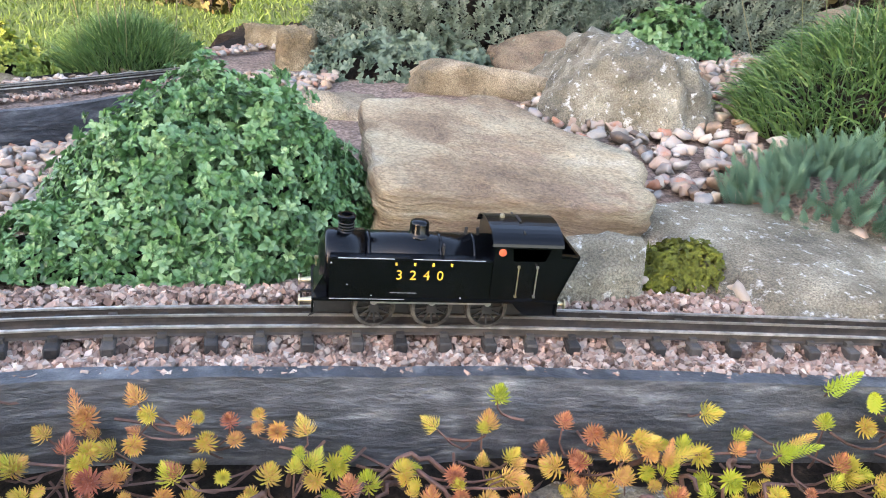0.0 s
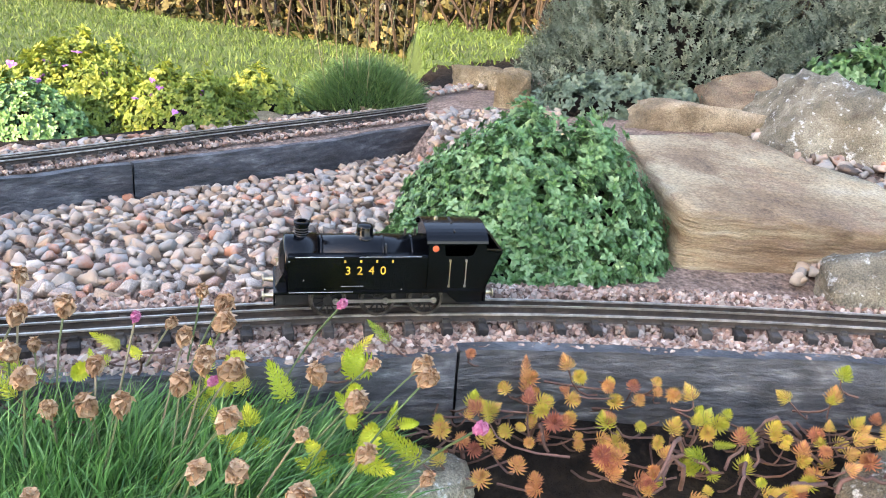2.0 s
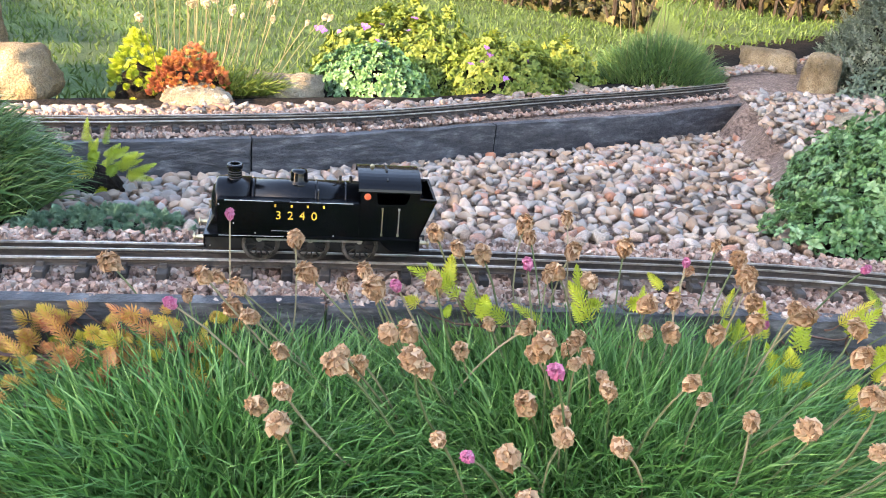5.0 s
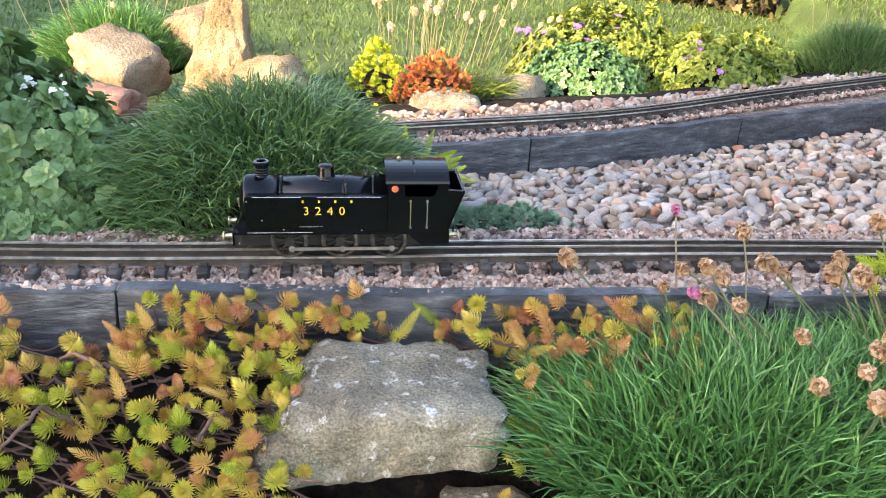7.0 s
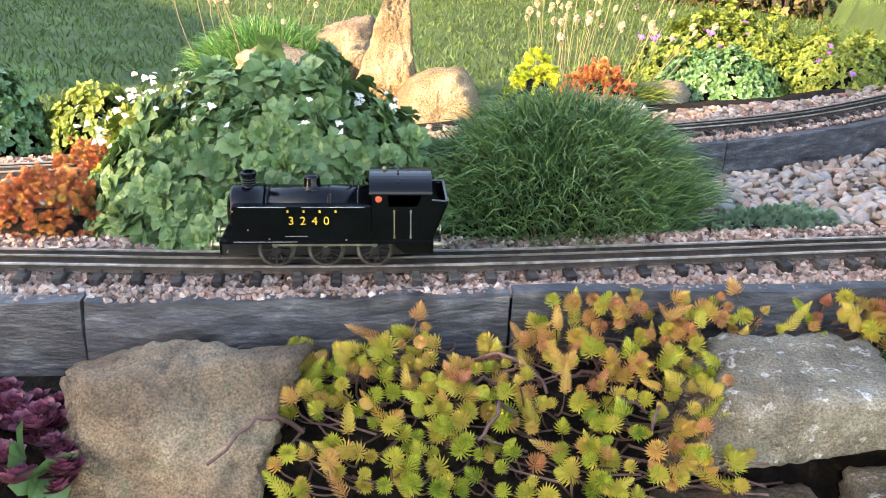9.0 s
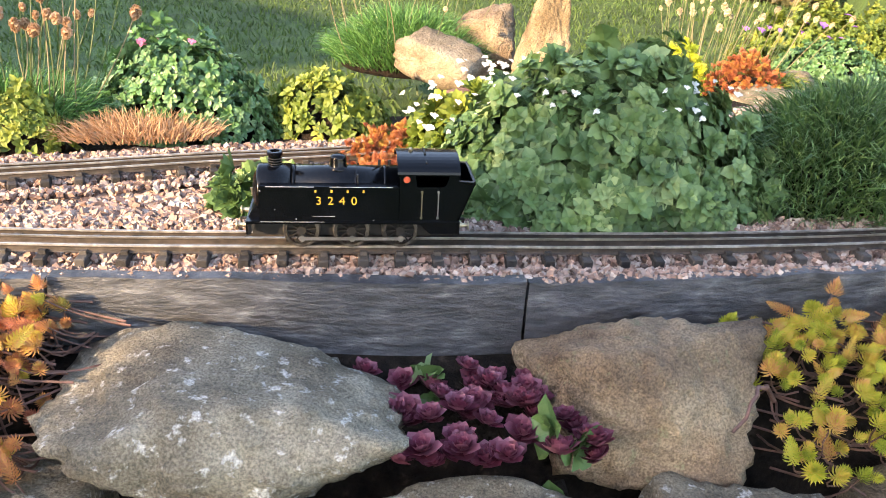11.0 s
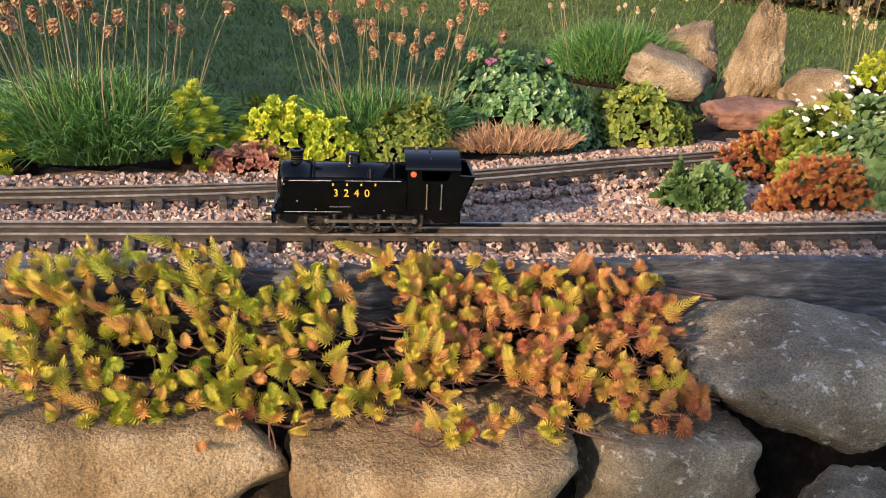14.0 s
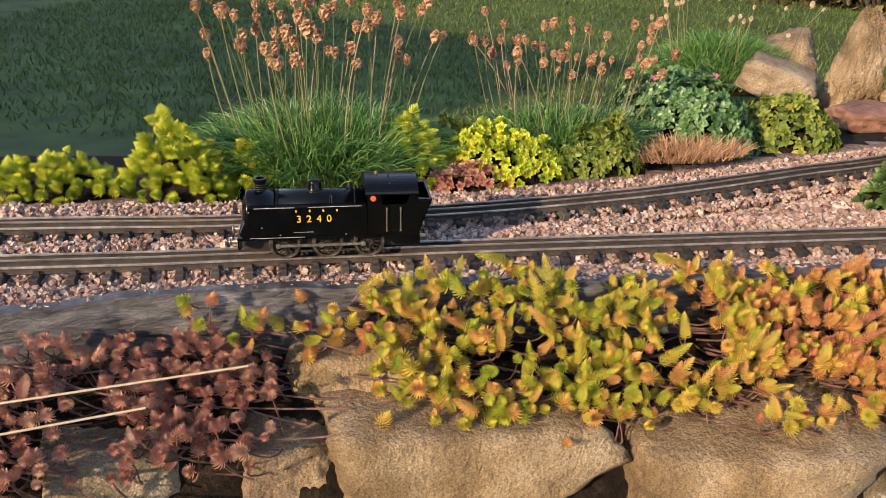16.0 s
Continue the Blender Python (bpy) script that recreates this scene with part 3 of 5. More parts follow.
def build_pebbles():
    bed = tagged(empty("pebble_bed"), "bed of rounded tan, pink and grey river pebbles", "pebbles", kind="structure")
    meshes = [pebble_mesh(i) for i in range(8)]
    tmpl = []
    for me in meshes:
        tmpl.append((np.array([v.co[:] for v in me.vertices]), np.array([p.vertices[:] for p in me.polygons])))
    pts = []
    for _ in range(15000):
        x, y = RNG.uniform(-1.6, -0.25), RNG.uniform(0.05, 1.6)
        if y_of(MAIN, x) + 0.062 < y < y_of(FAR_EDGE, x) - 0.008 and x < -0.42 + 0.35 * (y - 0.6):
            pts.append((x, y, RNG.uniform(0.012, 0.028)))
    # leave room: no two centres nearer than half their sizes
    keep, grid = [], {}
    for x, y, s in pts:
        c = (int(x / 0.03), int(y / 0.03))
        if all(math.hypot(x - a, y - b) > 0.33 * (s + q) for i in (-1, 0, 1) for j in (-1, 0, 1) for a, b, q in grid.get((c[0] + i, c[1] + j), ())):
            grid.setdefault(c, []).append((x, y, s))
            keep.append((x, y, s))
    keep.sort(key=lambda p: p[1] - y_of(MAIN, p[0]))
    rest = keep[300:]
    for i, (x, y, s) in enumerate(keep[:300]):
        o = new("pebble", meshes[i % 8])
        o.parent = bed
        o.matrix_basis = pose(x, y, terrain(x, y) + s * 0.22, RNG.uniform(-25, 25), RNG.uniform(-25, 25), RNG.uniform(0, 360)) @ Matrix.Scale(s, 4)
    extra = []
    for _ in range(3200):
        x, y = RNG.uniform(0.05, 1.2), RNG.uniform(0.75, 2.3)
        extra.append((x, y, RNG.uniform(0.014, 0.034)))
    for _ in range(900):
        x = RNG.uniform(-1.9, -0.3)
        extra.append((x, y_of(LOOP, x) + RNG.uniform(0.085, 0.20), RNG.uniform(0.009, 0.022)))
    for _ in range(700):
        x, y = RNG.uniform(-1.6, -0.3), RNG.uniform(0.05, 1.6)
        if y_of(MAIN, x) + 0.062 < y < y_of(FAR_EDGE, x) - 0.008 and x < -0.42 + 0.35 * (y - 0.6):
            extra.append((x, y, RNG.uniform(0.008, 0.016)))
    rest += extra
    parts = []
    for i in range(8):
        r = np.array(rest[i::8])
        p = np.array([on_ground(a, b, s * 0.2) for a, b, s in r])
        t = frames_of(np.stack([RNG.normal(0, 0.3, len(r)), RNG.normal(0, 0.3, len(r)), np.ones(len(r))], -1))
        v, f, m = scatter(tmpl[i], p, t, r[:, 2])
        parts.append((v, f, np.zeros(len(v))))
    v, f, t = joined(parts)
    tagged(mesh_object("loose_pebbles", v, f, "pebbles", smooth=True), "rounded tan and grey river pebbles among the rocks", "pebbles", kind="stuff")


build_pebbles()


# ---- slate edging ----
def slate_board(line, s0, s1, top, height, thick, seed, label):
    """A board of riven slate along the line from s0 to s1 metres, its face to the front."""
    seg = line[round(s0 / 0.02):round(s1 / 0.02) + 1].copy()
    seg[0] += (seg[1] - seg[0]) * 0.07
    seg[-1] += (seg[-2] - seg[-1]) * 0.07
    c = seg.mean(0)
    bm = bmesh.new()
    back = offset(seg, -thick)
    rows = []
    for i, (p, q) in enumerate(zip(seg, back)):
        col = []
        for k in range(6):
            h = k / 5
            n = noise.noise((p[0] * 7, p[1] * 7, h * 2 + seed)) * 0.004
            edge = noise.noise((p[0] * 16, p[1] * 16, seed * 5)) * 0.0035 if k in (0, 5) else 0
            col.append(bm.verts.new((p[0] - c[0] + n * 0.3, p[1] - c[1] - n - (0.003 if 0 < k < 5 else 0), -height * (1 - h) + edge)))
        e = noise.noise((p[0] * 16, p[1] * 16, seed * 5)) * 0.0035
        col.append(bm.verts.new((q[0] - c[0], q[1] - c[1], e * 0.6)))
        col.append(bm.verts.new((q[0] - c[0], q[1] - c[1], -height)))
        rows.append(col)
    for a, b in zip(rows, rows[1:]):
        for k in range(8):
            bm.faces.new((a[k], b[k], b[(k + 1) % 8], a[(k + 1) % 8]))
    bm.faces.new(rows[0])
    bm.faces.new(rows[-1][::-1])
    ob = part("slate_board", bm, "slate", None, smooth=False)
    ob.location = (c[0], c[1], top)
    tagged(ob, label, "edging", "slate edging boards")
    return ob


def run_length(line, x):
    o = np.argmin(np.abs(line[:, 0] - x))
    return o * 0.02


def build_edging():
    cuts = [1.1, 0.42, -0.30, -0.82, -1.331, -1.672, -2.06, -2.50, -3.0, -3.6]
    for i, (a, b) in enumerate(zip(cuts, cuts[1:])):
        slate_board(EDGE, run_length(EDGE, a) + 0.002, run_length(EDGE, b), 0.001 + 0.002 * (i % 2), 0.13, 0.016, i,
                    "dark grey riven slate board edging the raised track bed")
    cuts = [-0.44, -0.917, -1.205, -1.56]
    for i, (a, b) in enumerate(zip(cuts, cuts[1:])):
        slate_board(FAR_EDGE, run_length(FAR_EDGE, a) + 0.002, run_length(FAR_EDGE, b), -0.028, 0.12, 0.016, i + 20,
                    "dark painted slate board edging the far track bed")


build_edging()


# ---- track ----
def rail(line, d, zs, width, height, mat, parent, name="rail"):
    """A rail of I section along the line, d to its left."""
    p = offset(line, d)
    l, r = offset(p, width / 2), offset(p, -width / 2)
    l2, r2 = offset(p, width * 0.9), offset(p, -width * 0.9)
    l3, r3 = offset(p, width * 0.22), offset(p, -width * 0.22)
    bm = bmesh.new()
    rows = []
    for i in range(len(p)):
        z = zs[i]
        rows.append([bm.verts.new((a[0], a[1], z + h)) for a, h in ((l[i], 0), (l[i], -height * 0.22), (l3[i], -height * 0.42), (l3[i], -height * 0.8), (l2[i], -height), (r2[i], -height), (r3[i], -height * 0.8), (r3[i], -height * 0.42), (r[i], -height * 0.22), (r[i], 0))])
    for a, b in zip(rows, rows[1:]):
        for k in range(10):
            face = bm.faces.new((a[k], a[(k + 1) % 10], b[(k + 1) % 10], b[k]))
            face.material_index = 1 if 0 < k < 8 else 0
    bm.faces.new(rows[0]), bm.faces.new(rows[-1][::-1])
    ob = part(name, bm, mat, parent)
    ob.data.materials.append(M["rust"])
    return ob


def sleeper_mesh():
    bm = bmesh.new()
    bmesh.ops.create_cube(bm, size=1, matrix=Matrix.Diagonal((0.066, 0.0105, 0.009, 1)))
    bmesh.ops.translate(bm, verts=bm.verts, vec=(0, 0, -0.0045))
    bmesh.ops.bevel(bm, geom=bm.edges[:], offset=0.0012, segments=1, affect="EDGES")
    for x in (-GAUGE / 2, GAUGE / 2):
        for s in (-1, 1):
            m = pose(x + s * 0.0034, 0, 0.0018) @ Matrix.Diagonal((0.0042, 0.0065, 0.0036, 1))
            bmesh.ops.create_cube(bm, size=1, matrix=m)
    me = bpy.data.meshes.new("sleeper")
    bm.to_mesh(me)
    bm.free()
    me.materials.append(M["sleeper"])
    return me


SLEEPER = sleeper_mesh()


def build_track(name, line, z_of, label, x0, x1, gap=0.0365):
    ob = tagged(empty(name), label, "railway track")
    keep = (line[:, 0] < x0) & (line[:, 0] > x1)
    line = line[keep]
    zs = [z_of(x) + 0.0105 for x in line[:, 0]]
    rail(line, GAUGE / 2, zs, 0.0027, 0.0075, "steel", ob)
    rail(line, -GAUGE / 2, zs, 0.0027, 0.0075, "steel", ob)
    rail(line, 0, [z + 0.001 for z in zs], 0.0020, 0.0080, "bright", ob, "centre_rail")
    s = 0.0
    while s < (len(line) - 2) * 0.02:
        i = s / 0.02
        p = line[int(i)] + (line[int(i) + 1] - line[int(i)]) * (i % 1)
        t = line[int(i) + 1] - line[int(i)]
        o = new("sleeper", SLEEPER)
        o.parent = ob
        o.matrix_basis = pose(p[0], p[1], z_of(p[0]) + 0.0025, RNG.normal(0, 1.0), RNG.normal(0, 0.8), math.degrees(math.atan2(t[1], t[0])) + 90 + RNG.normal(0, 1.5))
        s += gap + RNG.normal(0, 0.0012)
    return ob


build_track("main_track", MAIN, lambda x: 0.0, "three-rail model track with dark sleepers on pink ballast", 1.15, -3.8)
build_track("loop_track", LOOP, loop_z, "three-rail model loop track on ballast behind the pebble bed", 0.6, -3.9)


# ---- rocks ----
def rock(label, x, y, top, size, rz=0, mat="sandstone", seed=1, block=0.6, cuts=7, tilt=(0, 0), rough=0.10, name="rock", taper=0.0, fine=4, faces=()):
    """A weathered broken stone: size is its length, depth and height; top the height of its upper side; block: how round
    its edges are worn (0.2 sharp, 0.7 round); cuts: broken corners; faces: broken faces of its own, as normal and distance."""
    r = np.random.default_rng(seed)
    bm = bmesh.new()
    bmesh.ops.create_icosphere(bm, subdivisions=fine, radius=1.0)
    axes = np.array([(1, 0, 0), (-1, 0, 0), (0, 1, 0), (0, -1, 0), (0, 0, 1), (0, 0, -1)], float)
    ns = [a + r.normal(0, 0.13, 3) for a in axes]
    ds = [1.0] * 6
    for _ in range(cuts + 5):
        ns.append(r.normal(size=3))
        ds.append(r.uniform(0.98, 1.30))
    for a, b, c, d in faces:
        ns.append(np.array((a, b, c), float))
        ds.append(d)
    ns = np.array([n / np.linalg.norm(n) for n in ns])
    p = float(np.interp(block, [0.2, 0.7], [40, 9]))
    way = np.array([v.co[:] for v in bm.verts])
    q = np.clip(way @ ns.T / np.array(ds), 0, None)
    shape = way / (q ** p).sum(1, keepdims=True) ** (1 / p)
    half = Vector(size) / 2
    k = seed * 7.3
    big = max(size)
    for v, w in zip(bm.verts, shape):
        c = Vector(w)
        g = Vector((c.x * half.x, c.y * half.y, c.z * half.z)) / big * 2
        ridge = abs(noise.noise(g * 2.6 + Vector((k, 3, 0))))
        grow = rough * 0.8 * noise.noise(g * 2.0 + Vector((k, 0, 0))) - rough * 1.2 * max(0, 0.12 - ridge) * 3 + rough * 0.8 * noise.noise(g * 6 + Vector((0, k, 0))) + rough * 0.5 * noise.noise(g * 15 + Vector((0, 0, k))) + rough * 0.32 * noise.noise(g * 34 + Vector((k, k, 0)))
        c *= 1 + grow
        s = 1 - taper * (c.z + 1) / 2
        v.co = Vector((c.x * half.x * s, c.y * half.y * s, c.z * half.z))
    for i in range(3):
        lo, hi = min(v.co[i] for v in bm.verts), max(v.co[i] for v in bm.verts)
        for v in bm.verts:
            v.co[i] = (v.co[i] - (lo + hi) / 2) * size[i] / (hi - lo)
    ob = part(name, bm, mat, None, smooth=True)
    ob.matrix_basis = pose(x, y, top - half.z, tilt[0], tilt[1], rz)
    return tagged(ob, label, "rock")


def build_rocks():
    rock("large flat-topped sandstone slab beside the track, pale upper edge", 0.050, 0.985, 0.080, (0.36, 0.40, 0.14), 8, "strata", 3, 0.2, -5, (4, 1), 0.06, fine=5, faces=((0.75, 0.65, 0.1, 0.88), (0, -1, 0.05, 0.84), (0, -0.8, -0.6, 0.9), (0.02, -0.04, 1, 0.8)))
    rock("small wedge of brown stone leaning against the slab", 0.132, 0.742, 0.056, (0.125, 0.085, 0.12), 10, "greystone", 5, 0.5)
    rock("low flat stone with lichen beside the mossy patch", 0.42, 0.87, 0.035, (0.46, 0.32, 0.08), 12, "greystone", 8, 0.55, 2, (6, 2))
    rock("large rounded grey boulder with ochre flank", 0.275, 1.39, 0.165, (0.36, 0.32, 0.34), 5, "greystone", 11, 0.5, 7, fine=5)
    rock("brown stone behind the boulder", 0.12, 1.62, 0.135, (0.19, 0.17, 0.20), 30, "brownstone", 12)
    rock("long layered sandstone wedge under the shrub", 0.025, 1.49, 0.092, (0.29, 0.20, 0.10), -4, "sandstone", 14, 0.3, -3, (0, 3))
    rock("pale stone in the gap under the wedge", 0.04, 1.38, 0.02, (0.26, 0.20, 0.12), 4, "ochre", 15, 0.5)
    rock("low pale sandstone boulder at the end of the pebbles", -0.235, 1.37, 0.050, (0.34, 0.26, 0.20), -12, "sandstone", 17, 0.6, 4)
    rock("short upright ochre stone beside the far track", -0.36, 1.72, 0.085, (0.095, 0.09, 0.17), 10, "ochre", 18, 0.6, 5)
    rock("small pale stone at the lawn's edge", -0.47, 2.02, 0.04, (0.16, 0.12, 0.10), 0, "ochre", 19)
    rock("brown boulder under the shrubs behind the pebbles", 1.00, 2.25, 0.20, (0.34, 0.3, 0.3), 20, "brownstone", 20)
    rock("brown boulder beside the pebble slope", 1.35, 2.15, 0.19, (0.26, 0.24, 0.22), 0, "sandstone", 21)
    rock("sunlit pale sandstone at the flower mound's foot", -0.90, 1.52, -0.030, (0.24, 0.15, 0.10), 20, "ochre", 22)
    rock("rounded buff stone beside the far track", -1.39, 1.08, -0.015, (0.18, 0.12, 0.12), 24, "sandstone", 23)
    rock("small grey stone beside the far track", -1.43, 0.86, -0.010, (0.13, 0.10, 0.09), 40, "greystone", 24)
    rock("tall pointed standing stone, sunlit ochre", -1.872, 0.80, 0.165, (0.145, 0.12, 0.27), 25, "ochre", 36, 0.5, -1, (0, 6), 0.12, "standing_stone", 0.62, 5)
    rock("sloping ochre rock leaning below the standing stone", -1.745, 0.745, 0.030, (0.17, 0.14, 0.11), 30, "ochre", 26, 0.5, 3, (0, -10))
    rock("log-shaped brown rock behind the standing stone", -2.015, 0.90, 0.095, (0.14, 0.11, 0.14), 5, "brownstone", 27)
    rock("pale wedge of sandstone under the grass tuft", -2.06, 0.71, 0.045, (0.18, 0.14, 0.10), -10, "sandstone", 28, 0.45, 4, (0, 14))
    rock("flat red sandstone slab on the bed", -1.90, 0.475, 0.010, (0.17, 0.13, 0.06), 20, "redstone", 29, 0.4, 1)
    rock("lichened oblong stone in the sedum below the edging", -1.093, -0.045, -0.018, (0.215, 0.12, 0.085), 21, "greystone", 30, 0.36, -2, (4, 0), fine=5)
    rock("angular brown rock propped against the slate edging", -1.558, -0.268, -0.003, (0.22, 0.14, 0.15), 20, "brownstone", 47, 0.2, -2, rough=0.11, fine=5, faces=((0.45, -0.7, 0.55, 0.92), (-0.8, -0.4, 0.25, 0.95), (-0.45, 0.2, 0.9, 0.95)))
    rock("broad lichen-spotted grey boulder below the edging", -1.872, -0.430, -0.022, (0.295, 0.18, 0.108), 21, "greystone", 32, 0.42, -4, fine=5, faces=((0.75, -0.55, -0.45, 0.82), (-0.75, -0.45, -0.5, 0.85), (0.8, 0.2, 0.7, 0.95), (-0.75, -0.1, 0.7, 0.98), (0, -0.8, 0.6, 1.02)))
    rock("pale grey stone among the sedum stems", 0.12, 0.455, -0.045, (0.17, 0.09, 0.09), 10, "greystone", 34)
    rock("dark grey stone beneath the yellow sedum", -0.345, 0.355, -0.040, (0.16, 0.09, 0.09), 20, "greystone", 35)
    # retaining wall below the beds
    wall_rows = [(-1.02, 0.20, -0.092, 0.15, "greystone"), (-1.165, 0.20, -0.092, 0.14, "brownstone"), (-1.36, 0.22, -0.11, 0.17, "sandstone"), (-1.53, 0.22, -0.098, 0.16, "greystone"),
                 (-1.735, 0.215, -0.088, 0.24, "greystone"), (-1.93, 0.26, -0.105, 0.13, "greystone"), (-0.84, 0.21, -0.1, 0.18, "greystone")]
    stones = [(*fore(x, d), top, w, mat) for x, d, top, w, mat in wall_rows]
    stones += [(-2.024, -0.485, -0.090, 0.17, "greystone"), (-2.234, -0.590, -0.086, 0.25, "ochre"), (-2.512, -0.655, -0.072, 0.285, "ochre"),
               (-2.700, -0.695, -0.092, 0.115, "brownstone"), (-2.842, -0.775, -0.086, 0.165, "sandstone"), (-3.03, -0.83, -0.08, 0.20, "sandstone")]
    for i, (px, py, top, w, mat) in enumerate(stones):
        rock("weathered sandstone block of the low retaining wall", px, py, top, (w * 1.1, 0.18, 0.17), 22 + RNG.uniform(-4, 4), mat, 50 + i, 0.34, -1, (RNG.uniform(-4, 4), 0), 0.055, "wall_stone", fine=5)
        rock("lower sandstone block of the retaining wall", px + 0.02, py - 0.05, -0.245, (w * 1.15, 0.22, 0.18), 22, mat, 80 + i, 0.36, -1, (0, 0), 0.055, "wall_stone")
    rock("ochre stone lying under the trailing sedum", -2.615, -0.650, -0.034, (0.20, 0.11, 0.085), 20, "ochre", 95, 0.45, 1, fine=5)


build_rocks()


# ---- plants ----
def plant(name, label, category="plant", group=""):
    return tagged(empty(name), label, category, group)


def in_disc(n, cx, cy, rx, ry, rz=0.0):
    a, r = RNG.uniform(0, 2 * np.pi, n), np.sqrt(RNG.uniform(0, 1, n))
    x, y = rx * r * np.cos(a), ry * r * np.sin(a)
    c, s = math.cos(radians(rz)), math.sin(radians(rz))
    return cx + x * c - y * s, cy + x * s + y * c, r


def mound(name, label, cx, cy, rx, ry, h, n, size, mat, template=None, rz=0.0, base=None, lump=0.38, core="soil", category="shrub", heads=8, flat=0.5, seed=0, ragged=0.09):
    """A low cushion of many rosettes of leaves over a dark core, with an uneven outline."""
    ob = plant(name, label, category)
    x, y, r = in_disc(n, cx, cy, rx, ry, rz)
    low = terrain(cx, cy)
    base = low if base is None else base
    h, base = (h + base - low, low) if base > low else (h, base)
    k = seed * 3.7
    top = np.array([h * max(0.0, (1 - q ** 2)) ** 0.75 * (1 + lump * noise.noise((a * 9, b * 9, k)) + lump * 0.7 * noise.noise((a * 24, b * 24, k))) for a, b, q in zip(x, y, r)])
    c, s = math.cos(radians(rz)), math.sin(radians(rz))
    dx, dy = (x - cx), (y - cy)
    u, w = (dx * c + dy * s) / rx ** 2, (-dx * s + dy * c) / ry ** 2
    ways = np.stack([(u * c - w * s) * h * 1.1, (u * s + w * c) * h * 1.1, np.full(n, flat)], -1) + RNG.normal(0, 0.32, (n, 3))
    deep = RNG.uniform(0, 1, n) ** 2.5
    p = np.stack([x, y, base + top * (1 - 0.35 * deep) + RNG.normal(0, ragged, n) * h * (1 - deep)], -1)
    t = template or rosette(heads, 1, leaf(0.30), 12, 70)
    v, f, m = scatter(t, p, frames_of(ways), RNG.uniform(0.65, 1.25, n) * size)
    # leaves deep in the cushion darken, shade put into their tone
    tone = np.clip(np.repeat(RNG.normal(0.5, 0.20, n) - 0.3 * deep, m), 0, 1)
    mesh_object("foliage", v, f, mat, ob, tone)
    # solid core beneath the leaves; the dark soil default stands for shade between them
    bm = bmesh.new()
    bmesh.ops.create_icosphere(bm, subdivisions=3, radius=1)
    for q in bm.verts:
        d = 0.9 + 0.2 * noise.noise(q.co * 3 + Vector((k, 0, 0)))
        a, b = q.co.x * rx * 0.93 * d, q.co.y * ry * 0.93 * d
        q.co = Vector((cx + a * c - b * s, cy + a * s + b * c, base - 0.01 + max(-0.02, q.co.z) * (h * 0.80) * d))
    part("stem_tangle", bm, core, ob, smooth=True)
    return ob


SPRIG_ROUND = rosette(96, 1, needle(0.075, 0.06, 0.30), 6, 80, 0.60, 0.60, 0.30, 1.3)
SPRIG_LONG = rosette(130, 1, needle(0.08, 0.06, 0.22), 22, 78, 0.50, 1.9, 0.35, 5.0)
LOOSE = rosette(10, 1, leaf(0.44, 0.25, 0.10), 0, 55, 1.0, 0.15)
TWIG = rosette(16, 1, leaf(0.20, 0.1, 0.05), 15, 60, 0.6, 1.6)
ROSETTE_FLAT = rosette(22, 1, leaf(0.30, -0.15, 0.10), 8, 75, 1.0, 0.1)
STAR = rosette(7, 1, leaf(0.36, 0.1, 0.05), 5, 30, 1.0)


def stems_to(tips, ways, reach, radius, sag=0.02):
    """Bent stems that run from the ground or the tangle to each tip."""
    n = len(tips)
    back = tips - ways / np.linalg.norm(ways, axis=1, keepdims=True) * reach[:, None]
    root = back + np.stack([RNG.normal(0, 0.03, n), np.abs(RNG.normal(0.02, 0.02, n)), -RNG.uniform(-0.1, 0.25, n) * sag], -1)
    q = np.linspace(0, 1, 5)[None, :, None]
    way = root[:, None] * (1 - q) ** 2 + 2 * back[:, None] * q * (1 - q) + tips[:, None] * q ** 2
    return tubes(way, np.full((n, 1), radius) * np.linspace(1.25, 0.7, 5)[None])


